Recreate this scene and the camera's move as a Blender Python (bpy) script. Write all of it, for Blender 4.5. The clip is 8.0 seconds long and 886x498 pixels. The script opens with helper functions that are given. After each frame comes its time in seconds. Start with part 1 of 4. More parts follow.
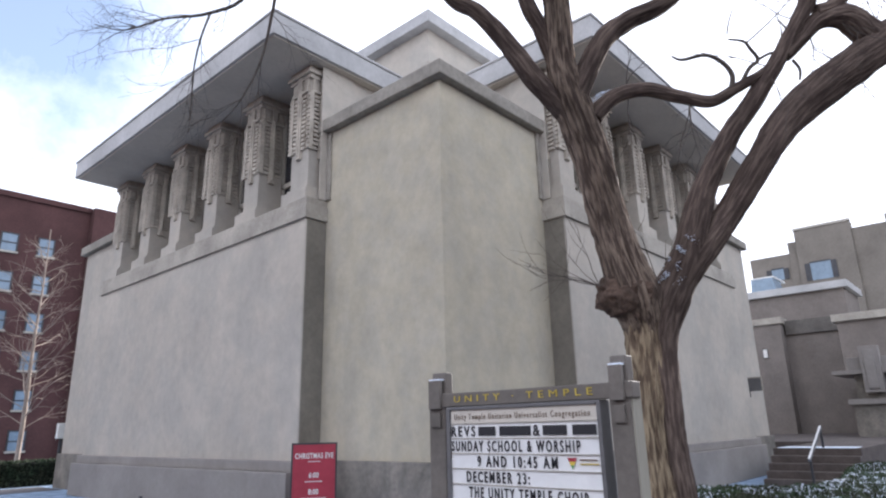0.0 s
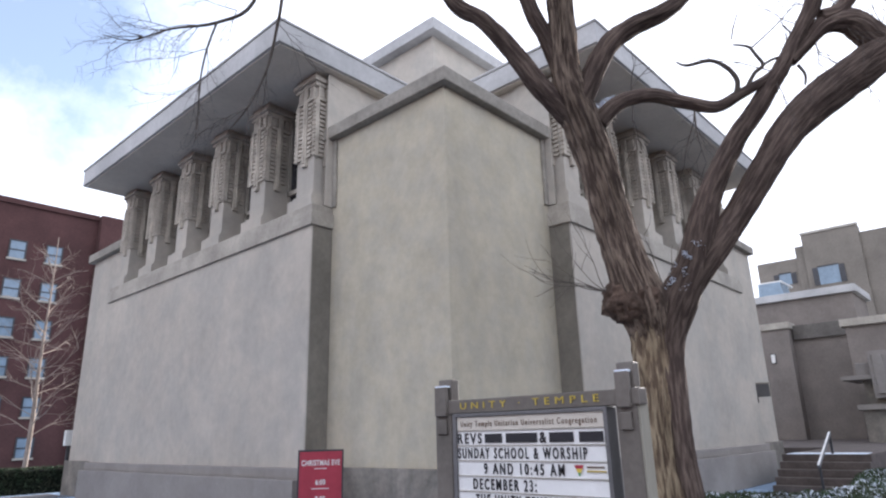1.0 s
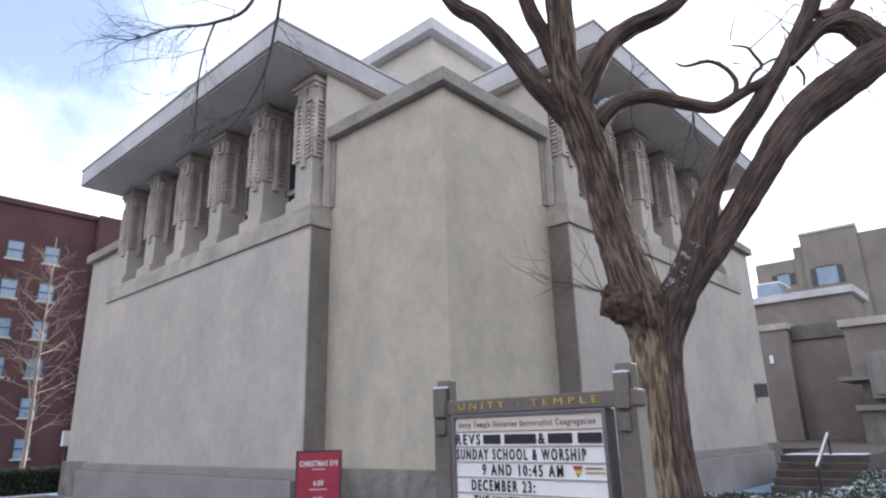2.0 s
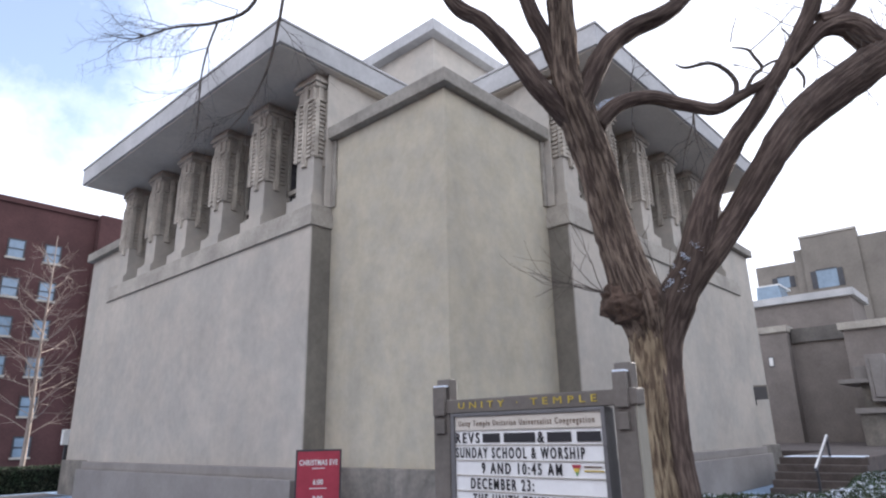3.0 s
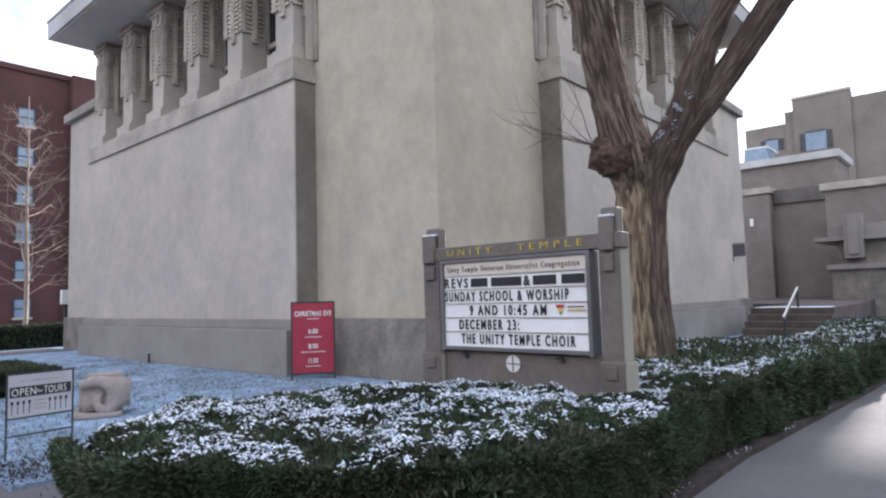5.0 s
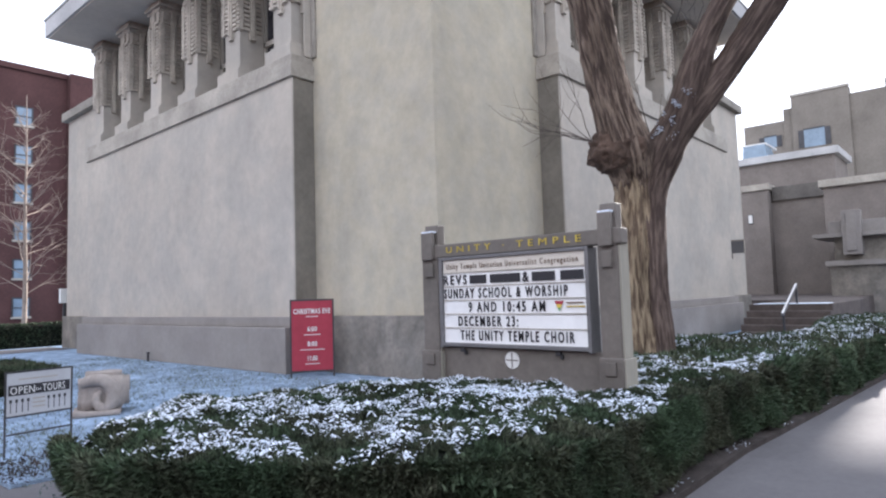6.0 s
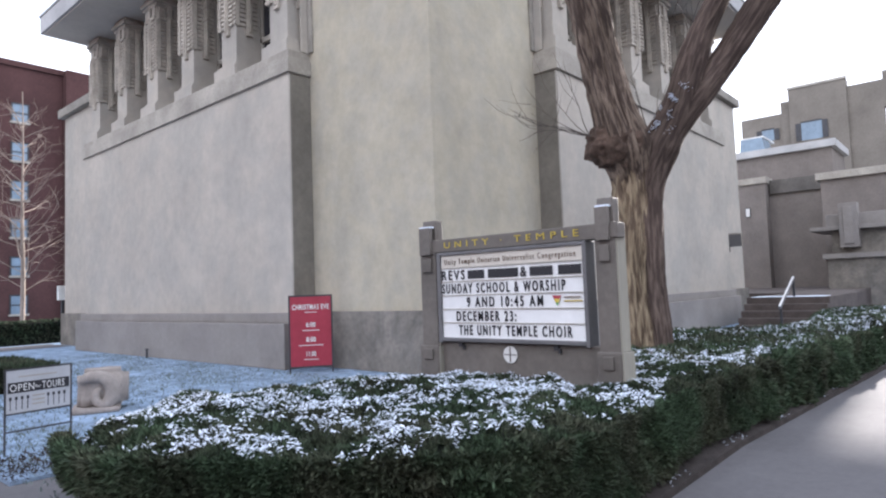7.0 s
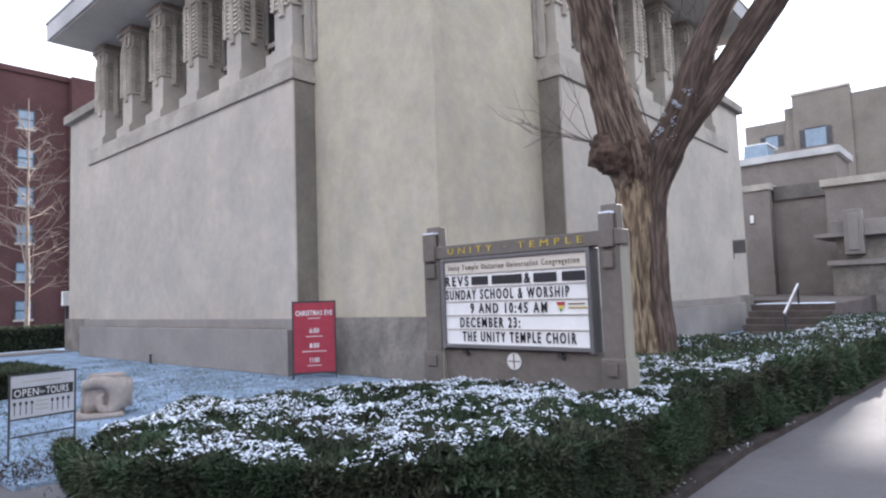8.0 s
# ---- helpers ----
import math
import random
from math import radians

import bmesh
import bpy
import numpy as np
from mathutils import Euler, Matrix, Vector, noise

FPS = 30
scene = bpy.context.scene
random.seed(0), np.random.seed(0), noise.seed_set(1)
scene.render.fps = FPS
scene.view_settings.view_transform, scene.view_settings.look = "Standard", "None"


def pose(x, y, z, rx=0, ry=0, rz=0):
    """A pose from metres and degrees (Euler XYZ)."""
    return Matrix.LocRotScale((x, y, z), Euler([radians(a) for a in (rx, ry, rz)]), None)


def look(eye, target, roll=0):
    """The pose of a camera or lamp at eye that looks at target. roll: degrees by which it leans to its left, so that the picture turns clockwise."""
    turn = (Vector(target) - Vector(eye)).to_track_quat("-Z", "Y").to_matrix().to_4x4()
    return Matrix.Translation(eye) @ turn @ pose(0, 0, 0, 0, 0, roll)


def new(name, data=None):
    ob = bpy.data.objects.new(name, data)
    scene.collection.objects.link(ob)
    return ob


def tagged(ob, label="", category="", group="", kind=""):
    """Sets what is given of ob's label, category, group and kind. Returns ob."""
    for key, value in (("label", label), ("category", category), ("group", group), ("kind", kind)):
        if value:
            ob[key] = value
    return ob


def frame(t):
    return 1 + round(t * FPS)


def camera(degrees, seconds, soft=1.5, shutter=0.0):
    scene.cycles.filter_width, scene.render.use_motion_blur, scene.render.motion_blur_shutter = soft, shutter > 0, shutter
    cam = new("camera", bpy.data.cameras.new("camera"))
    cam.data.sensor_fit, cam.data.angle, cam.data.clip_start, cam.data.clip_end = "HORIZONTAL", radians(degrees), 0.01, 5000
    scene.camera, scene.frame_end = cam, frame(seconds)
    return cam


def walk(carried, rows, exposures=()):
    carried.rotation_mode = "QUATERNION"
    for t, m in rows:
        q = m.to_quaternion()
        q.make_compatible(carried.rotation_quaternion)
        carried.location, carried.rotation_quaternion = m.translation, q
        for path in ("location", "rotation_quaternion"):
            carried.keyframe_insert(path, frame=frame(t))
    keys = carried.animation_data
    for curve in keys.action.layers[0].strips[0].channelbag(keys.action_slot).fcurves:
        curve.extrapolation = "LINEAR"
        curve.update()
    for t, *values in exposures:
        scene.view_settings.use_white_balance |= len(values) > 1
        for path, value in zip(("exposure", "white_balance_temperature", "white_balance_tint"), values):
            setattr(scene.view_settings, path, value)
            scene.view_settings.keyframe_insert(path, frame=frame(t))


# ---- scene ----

# ---- camera ----
cam = camera(70.5, 8.0, soft=2.2)
PATH = [
    (0, (-7.803, -6.931, 1.619), (-6.365, -5.653, 2.166), -1.4),
    (0.5, (-7.829, -6.952, 1.615), (-6.394, -5.677, 2.177), -1.6),
    (1, (-7.813, -6.941, 1.628), (-6.39, -5.653, 2.193), -1.5),
    (1.5, (-7.804, -6.934, 1.635), (-6.378, -5.649, 2.199), -1.6),
    (3, (-7.823, -6.947, 1.604), (-6.399, -5.663, 2.174), -1.2),
    (3.5, (-7.853, -6.959, 1.535), (-6.414, -5.673, 2.06), -1.3),
    (4, (-7.839, -6.932, 1.497), (-6.367, -5.632, 1.873), -1.4),
    (4.5, (-7.805, -6.908, 1.448), (-6.316, -5.598, 1.706), -1.7),
    (5, (-7.801, -6.904, 1.43), (-6.3, -5.59, 1.582), -1.6),
    (6.5, (-7.793, -6.901, 1.415), (-6.289, -5.591, 1.555), -1.9),
    (7, (-7.804, -6.912, 1.42), (-6.297, -5.604, 1.549), -2.1),
    (7.5, (-7.789, -6.9, 1.416), (-6.281, -5.594, 1.555), -1.9),
    (8, (-7.808, -6.91, 1.421), (-6.308, -5.595, 1.57), -2.0),
]
walk(cam, [(t, look(eye, target, roll)) for t, eye, target, roll in PATH], exposures=[(0.0, 1.13, 6100, 16), (3.2, 1.13, 6100, 16), (4.4, 1.02, 6100, 16), (5.2, 1.27, 6100, 16), (6.4, 1.43, 6100, 16), (8.0, 1.43, 6100, 16)])

# ---- sky and sun ----
SUN_ELEVATION, SUN_AZIMUTH = 16.0, 2.7  # azimuth in degrees from +x towards +y
world = bpy.data.worlds.new("winter_sky")
scene.world = world
world.use_nodes = True
wn, wl = world.node_tree.nodes, world.node_tree.links
wn.clear()
sky = wn.new("ShaderNodeTexSky")
sky.sky_type, sky.sun_disc = "NISHITA", False
sky.sun_elevation, sky.sun_rotation = radians(SUN_ELEVATION), radians(90 - SUN_AZIMUTH)
sky.dust_density, sky.air_density, sky.ozone_density = 0.6, 1.0, 1.2
co = wn.new("ShaderNodeTexCoord")
cloud = wn.new("ShaderNodeTexNoise")
cloud.inputs["Scale"].default_value, cloud.inputs["Detail"].default_value, cloud.inputs["Roughness"].default_value = 3.2, 8, 0.6
# a clear hole in the cloud over the brick building, thin cloud elsewhere
hole = wn.new("ShaderNodeVectorMath")
hole.operation = "DOT_PRODUCT"
hole.inputs[1].default_value = (0.06, 0.80, 0.60)
near_hole = wn.new("ShaderNodeMapRange")
near_hole.inputs[1].default_value, near_hole.inputs[2].default_value = 0.90, 1.0
near_hole.inputs[3].default_value, near_hole.inputs[4].default_value = 0.55, -0.12
total = wn.new("ShaderNodeMath")
total.operation = "ADD"
# the cloud thins out overhead
axes = wn.new("ShaderNodeSeparateXYZ")
overhead = wn.new("ShaderNodeMapRange")
overhead.inputs[1].default_value, overhead.inputs[2].default_value = 0.62, 0.85
overhead.inputs[3].default_value, overhead.inputs[4].default_value = 0.0, -0.5
total2 = wn.new("ShaderNodeMath")
total2.operation = "ADD"
ramp = wn.new("ShaderNodeMapRange")
ramp.inputs[1].default_value, ramp.inputs[2].default_value = 0.46, 0.78
ramp.inputs[3].default_value = 0.15
mixc = wn.new("ShaderNodeMix")
mixc.data_type = "RGBA"
mixc.inputs[7].default_value = (6.2, 6.5, 6.9, 1)
bg, out = wn.new("ShaderNodeBackground"), wn.new("ShaderNodeOutputWorld")
bg.inputs["Strength"].default_value = 0.14
wl.new(co.outputs["Generated"], cloud.inputs["Vector"])
wl.new(co.outputs["Generated"], hole.inputs[0])
wl.new(hole.outputs["Value"], near_hole.inputs[0])
wl.new(cloud.outputs["Fac"], total.inputs[0])
wl.new(near_hole.outputs[0], total.inputs[1])
wl.new(co.outputs["Generated"], axes.inputs[0])
wl.new(axes.outputs[2], overhead.inputs[0])
wl.new(total.outputs[0], total2.inputs[0])
wl.new(overhead.outputs[0], total2.inputs[1])
wl.new(total2.outputs[0], ramp.inputs[0])
wl.new(ramp.outputs[0], mixc.inputs["Factor"])
wl.new(sky.outputs["Color"], mixc.inputs[6])
wl.new(mixc.outputs[2], bg.inputs["Color"])
wl.new(bg.outputs["Background"], out.inputs["Surface"])
sun = new("sun", bpy.data.lights.new("sun", "SUN"))
sun.data.energy, sun.data.angle, sun.data.color = 5.0, radians(0.5), (1.0, 0.93, 0.82)
ce, ca = radians(SUN_ELEVATION), radians(SUN_AZIMUTH)
sun.matrix_world = look((40 * math.cos(ce) * math.cos(ca), 40 * math.cos(ce) * math.sin(ca), 40 * math.sin(ce)), (0, 0, 0))


# ---- materials ----
def mat(name, base, rough=0.8, dark=0.75, light=1.2, big=0.6, fine=12.0, bump=0.3, fine_scale=60.0, metal=0.0, dist=0.01, tint=None, island=0.0, stretch=(1, 1, 1), spec=0.3):
    """A surface with broad stains, fine grain and relief, in object metres."""
    m = bpy.data.materials.new(name)
    m.use_nodes = True
    n, l = m.node_tree.nodes, m.node_tree.links
    b = n["Principled BSDF"]
    b.inputs["Roughness"].default_value, b.inputs["Metallic"].default_value = rough, metal
    b.inputs["Specular IOR Level"].default_value = spec
    tc, mpn = n.new("ShaderNodeNewGeometry"), n.new("ShaderNodeMapping")
    mpn.inputs["Scale"].default_value = stretch
    l.new(tc.outputs["Position"], mpn.inputs["Vector"])
    def tex(scale, detail, rgh=0.6):
        t = n.new("ShaderNodeTexNoise")
        t.inputs["Scale"].default_value, t.inputs["Detail"].default_value, t.inputs["Roughness"].default_value = scale, detail, rgh
        l.new(mpn.outputs["Vector"], t.inputs["Vector"])
        return t
    def mul(a, lo, hi, f0=0.3, f1=0.7):
        r = n.new("ShaderNodeMapRange")
        r.inputs[1].default_value, r.inputs[2].default_value, r.inputs[3].default_value, r.inputs[4].default_value = f0, f1, lo, hi
        l.new(a, r.inputs[0])
        return r.outputs[0]
    a = mul(tex(big, 6).outputs["Fac"], dark, light)
    c = mul(tex(fine, 5, 0.7).outputs["Fac"], 1 - (1 - dark) * 0.6, 1 + (light - 1) * 0.6)
    p = n.new("ShaderNodeMath")
    p.operation = "MULTIPLY"
    l.new(a, p.inputs[0]), l.new(c, p.inputs[1])
    val = p.outputs[0]
    if island:
        isl = n.new("ShaderNodeNewGeometry")
        k = mul(isl.outputs["Random Per Island"], 1 - island, 1 + island, 0, 1)
        p2 = n.new("ShaderNodeMath")
        p2.operation = "MULTIPLY"
        l.new(val, p2.inputs[0]), l.new(k, p2.inputs[1])
        val = p2.outputs[0]
    sc = n.new("ShaderNodeVectorMath")
    sc.operation = "SCALE"
    l.new(val, sc.inputs["Scale"])
    if tint:
        mx = n.new("ShaderNodeMix")
        mx.data_type = "RGBA"
        mx.inputs[6].default_value, mx.inputs[7].default_value = (*base, 1), (*tint, 1)
        l.new(mul(tex(big * 1.7, 4).outputs["Fac"], 0, 1, 0.42, 0.6), mx.inputs["Factor"])
        l.new(mx.outputs[2], sc.inputs[0])
    else:
        sc.inputs[0].default_value = base
    l.new(sc.outputs[0], b.inputs["Base Color"])
    if bump:
        bp = n.new("ShaderNodeBump")
        bp.inputs["Strength"].default_value, bp.inputs["Distance"].default_value = bump, dist
        l.new(tex(fine_scale, 4, 0.7).outputs["Fac"], bp.inputs["Height"])
        l.new(bp.outputs["Normal"], b.inputs["Normal"])
    return m


STUCCO = mat("pebbled_concrete", (0.47, 0.432, 0.376), 0.9, 0.88, 1.08, 0.5, 4, 0.5, 90, tint=(0.42, 0.395, 0.352))
TOWERC = mat("weathered_concrete", (0.47, 0.43, 0.335), 0.9, 0.86, 1.11, 1.1, 5, 0.5, 90, tint=(0.44, 0.41, 0.335))
CAST = mat("cast_concrete", (0.42, 0.39, 0.34), 0.9, 0.7, 1.15, 1.2, 14, 0.5, 60)
PLINTH = mat("stained_concrete_plinth", (0.295, 0.275, 0.255), 0.9, 0.84, 1.08, 0.6, 9, 0.5, 60, tint=(0.27, 0.25, 0.235))
TPLINTH = mat("dark_stained_plinth", (0.245, 0.225, 0.195), 0.9, 0.7, 1.2, 1.4, 9, 0.5, 60, tint=(0.19, 0.177, 0.157))
ROOFC = mat("grey_roof_concrete", (0.46, 0.46, 0.46), 0.85, 0.8, 1.12, 0.8, 9, 0.3, 40)
ORN = mat("ornament_concrete", (0.49, 0.445, 0.38), 0.9, 0.68, 1.18, 2.5, 18, 0.5, 60)
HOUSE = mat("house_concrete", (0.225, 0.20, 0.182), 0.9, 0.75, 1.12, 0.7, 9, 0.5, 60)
GLASSDARK = mat("leaded_glass", (0.03, 0.03, 0.035), 0.15, 0.7, 1.3, 2, 10, 0.1, 30, spec=0.5)
BRICK = mat("red_brick", (0.078, 0.038, 0.036), 0.9, 0.75, 1.25, 0.5, 8, 0.4, 30)
BEIGE = mat("buff_brick", (0.195, 0.175, 0.15), 0.9, 0.8, 1.15, 0.4, 6, 0.3, 30)
# pale blue base colour stands in for the sky's reflection
PANE = mat("sky_toned_pane", (0.20, 0.27, 0.34), 0.1, 0.8, 1.15, 0.8, 3, 0.0, 10, spec=0.4)
WHITEPAINT = mat("white_paint", (0.75, 0.75, 0.73), 0.6, 0.85, 1.08, 2, 20, 0.1, 60)
SIGNPAINT = mat("grey_brown_sign_paint", (0.150, 0.135, 0.120), 0.65, 0.8, 1.2, 1.5, 14, 0.25, 120)
# paler wood tone that stands in for light on the post ends
END_LIT = mat("lit_side_wood", (0.33, 0.315, 0.265), 0.8, 0.85, 1.12, 1.5, 14, 0.3, 90, stretch=(1, 1, 0.15))
CASEGREY = mat("grey_case_metal", (0.17, 0.17, 0.175), 0.45, 0.85, 1.12, 2, 20, 0.1, 80, metal=0.3)
PANEL = mat("letter_board", (0.84, 0.85, 0.85), 0.35, 0.93, 1.05, 1.5, 8, 0.05, 40)
BLACK = mat("black_letters", (0.03, 0.03, 0.035), 0.5, 0.9, 1.1, 2, 20, 0.0)
GOLD = mat("gold_letters", (0.55, 0.42, 0.08), 0.45, 0.85, 1.1, 3, 20, 0.0)
RED = mat("red_banner", (0.36, 0.045, 0.068), 0.45, 0.85, 1.1, 1.5, 9, 0.15, 20)
STEEL = mat("dark_steel", (0.06, 0.06, 0.065), 0.5, 0.8, 1.2, 3, 20, 0.1, 80, metal=0.3)
def bark_material(name, dark, mid, pale):
    """Fissured bark: long dark cracks between paler plates, with lichen-pale patches."""
    m = bpy.data.materials.new(name)
    m.use_nodes = True
    n, l = m.node_tree.nodes, m.node_tree.links
    b = n["Principled BSDF"]
    b.inputs["Roughness"].default_value, b.inputs["Specular IOR Level"].default_value = 0.95, 0.15
    flow, geo, mpn, mpb = n.new("ShaderNodeAttribute"), n.new("ShaderNodeNewGeometry"), n.new("ShaderNodeMapping"), n.new("ShaderNodeMapping")
    flow.attribute_name = "flow"
    mpn.inputs["Scale"].default_value, mpb.inputs["Scale"].default_value = (1, 1, 0.12), (1, 1, 0.35)
    l.new(flow.outputs["Vector"], mpn.inputs["Vector"]), l.new(geo.outputs["Position"], mpb.inputs["Vector"])
    crack, grain, patch = n.new("ShaderNodeTexNoise"), n.new("ShaderNodeTexNoise"), n.new("ShaderNodeTexNoise")
    for t, sc, de, mp_ in ((crack, 27, 6, mpn), (grain, 85, 4, mpn), (patch, 2.2, 4, mpb)):
        t.inputs["Scale"].default_value, t.inputs["Detail"].default_value, t.inputs["Distortion"].default_value = sc, de, 0.35
        l.new(mp_.outputs["Vector"], t.inputs["Vector"])
    rampn = n.new("ShaderNodeValToRGB")
    e = rampn.color_ramp.elements
    e[0].position, e[0].color = 0.42, (*dark, 1)
    e[1].position, e[1].color = 0.50, (*mid, 1)
    e2 = e.new(0.60)
    e2.color = (*pale, 1)
    l.new(crack.outputs["Fac"], rampn.inputs["Fac"])
    mr = n.new("ShaderNodeMapRange")
    mr.inputs[1].default_value, mr.inputs[2].default_value, mr.inputs[3].default_value, mr.inputs[4].default_value = 0.3, 0.7, 0.7, 1.3
    l.new(patch.outputs["Fac"], mr.inputs[0])
    mg = n.new("ShaderNodeMapRange")
    mg.inputs[1].default_value, mg.inputs[2].default_value, mg.inputs[3].default_value, mg.inputs[4].default_value = 0.3, 0.7, 0.85, 1.15
    l.new(grain.outputs["Fac"], mg.inputs[0])
    mm = n.new("ShaderNodeMath")
    mm.operation = "MULTIPLY"
    l.new(mr.outputs[0], mm.inputs[0]), l.new(mg.outputs[0], mm.inputs[1])
    sc = n.new("ShaderNodeVectorMath")
    sc.operation = "SCALE"
    l.new(rampn.outputs["Color"], sc.inputs[0]), l.new(mm.outputs[0], sc.inputs["Scale"])
    l.new(sc.outputs[0], b.inputs["Base Color"])
    bp = n.new("ShaderNodeBump")
    bp.inputs["Strength"].default_value, bp.inputs["Distance"].default_value = 1.0, 0.04
    l.new(crack.outputs["Fac"], bp.inputs["Height"])
    l.new(bp.outputs["Normal"], b.inputs["Normal"])
    return m


BARK = bark_material("peeling_tan_bark", (0.115, 0.085, 0.062), (0.215, 0.166, 0.115), (0.32, 0.258, 0.178))
UPPERBARK = bark_material("fissured_brown_bark", (0.075, 0.056, 0.047), (0.145, 0.112, 0.090), (0.235, 0.185, 0.145))
LIMBBARK = bark_material("limb_bark", (0.070, 0.052, 0.046), (0.10, 0.076, 0.065), (0.14, 0.108, 0.09))
TWIG = mat("twig_bark", (0.10, 0.085, 0.075), 0.95, 0.7, 1.2, 2, 20, 0.3, 50)
PALEBARK = mat("pale_bark", (0.31, 0.255, 0.215), 0.9, 0.7, 1.2, 2, 20, 0.3, 50)
LEAF = mat("yew_needles", (0.047, 0.074, 0.042), 0.75, 0.5, 1.5, 1.0, 10, 0.0, 10, island=0.6, tint=(0.062, 0.069, 0.045), spec=0.2)
CORE_SHADE = mat("hedge_shade_core", (0.010, 0.014, 0.008), 0.9, 0.6, 1.4, 3, 20, 0.6, 40)
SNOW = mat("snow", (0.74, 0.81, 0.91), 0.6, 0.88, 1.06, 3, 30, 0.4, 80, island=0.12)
# the blue of skylight in shade is mixed into this snow colour
LAWN = mat("skylight_blue_lawn", (0.36, 0.48, 0.645), 0.85, 0.66, 1.2, 2.2, 34, 1.0, 70, dist=0.02, tint=(0.26, 0.355, 0.475))
BLADE = mat("frosted_grass", (0.17, 0.21, 0.20), 0.8, 0.7, 1.3, 2, 20, 0.0, 10, island=0.4)
PAVE = mat("concrete_pavement", (0.135, 0.130, 0.134), 0.9, 0.82, 1.12, 0.8, 20, 0.4, 120)
SOIL = mat("bark_mulch", (0.055, 0.046, 0.042), 0.95, 0.6, 1.4, 4, 30, 0.8, 50, dist=0.02)
ASPHALT = mat("asphalt", (0.05, 0.05, 0.052), 0.9, 0.8, 1.2, 1, 30, 0.4, 120)
STONE = mat("pale_carved_stone", (0.36, 0.32, 0.29), 0.9, 0.75, 1.15, 3, 16, 0.4, 60)
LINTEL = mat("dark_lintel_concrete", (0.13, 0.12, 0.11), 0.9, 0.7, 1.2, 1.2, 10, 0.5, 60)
SOFFIT = mat("bounce_toned_soffit", (0.60, 0.555, 0.49), 0.85, 0.88, 1.08, 0.8, 9, 0.2, 40)
PLATE = mat("grey_white_plate", (0.44, 0.45, 0.47), 0.5, 0.88, 1.08, 2, 15, 0.05, 40)
COPING = mat("stained_coping_concrete", (0.30, 0.28, 0.245), 0.9, 0.7, 1.2, 1.2, 10, 0.5, 60)
# concrete darkened to carry the shade of the wall returns
RETURN_SHADE = mat("shade_toned_concrete", (0.21, 0.195, 0.165), 0.92, 0.75, 1.15, 1.0, 9, 0.5, 60)
BURL = mat("burl_bark", (0.115, 0.080, 0.062), 0.95, 0.5, 1.4, 5, 24, 1.0, 30, dist=0.03)
HEADER = mat("cream_header", (0.66, 0.62, 0.55), 0.4, 0.9, 1.05, 2, 10, 0.05, 40)
INK = mat("brown_ink", (0.16, 0.11, 0.08), 0.5, 0.9, 1.1, 2, 20, 0.0)
GREENP = mat("green_print", (0.10, 0.30, 0.10), 0.5, 0.9, 1.1, 2, 20, 0.0)
YELLOWP = mat("yellow_print", (0.65, 0.50, 0.10), 0.5, 0.9, 1.1, 2, 20, 0.0)
CARPAINT = mat("pale_blue_car_paint", (0.35, 0.45, 0.55), 0.25, 0.95, 1.05, 1, 9, 0.0, spec=0.5)
RUBBER = mat("tyre_rubber", (0.02, 0.02, 0.02), 0.8, 0.9, 1.1, 2, 20, 0.0)
STEPC = mat("brown_step_concrete", (0.115, 0.095, 0.085), 0.9, 0.7, 1.2, 2, 14, 0.4, 60)


# ---- builders ----
def box_into(bm, x0, x1, y0, y1, z0, z1, m=None):
    vs = [bm.verts.new((x, y, z)) for z in (z0, z1) for x, y in ((x0, y0), (x1, y0), (x1, y1), (x0, y1))]
    if m is not None:
        for v in vs:
            v.co = m @ v.co
    for f in ((3, 2, 1, 0), (4, 5, 6, 7), (0, 1, 5, 4), (1, 2, 6, 5), (2, 3, 7, 6), (3, 0, 4, 7)):
        bm.faces.new([vs[i] for i in f])
    return vs


def boxes(*dims, bevel=0.0, m=None):
    bm = bmesh.new()
    for d in dims:
        box_into(bm, *d, m=m)
    if bevel:
        bmesh.ops.bevel(bm, geom=bm.edges[:], offset=bevel, segments=2, profile=0.6, affect="EDGES", clamp_overlap=True)
    return bm


def part(name, bm, material, parent=None, label="", smooth=False):
    me = bpy.data.meshes.new(name)
    bm.normal_update()
    bm.to_mesh(me)
    bm.free()
    me.materials.append(material)
    if smooth:
        me.polygons.foreach_set("use_smooth", [True] * len(me.polygons))
    ob = new(name, me)
    if parent:
        ob.parent = parent
        ob.matrix_parent_inverse = parent.matrix_basis.inverted()
    return tagged(ob, label)


def thing(name, at, label, category, group="", kind=""):
    ob = new(name)
    ob.empty_display_size = 0.2
    ob.matrix_basis = pose(*at)
    bpy.context.view_layer.update()
    return tagged(ob, label, category, group, kind)


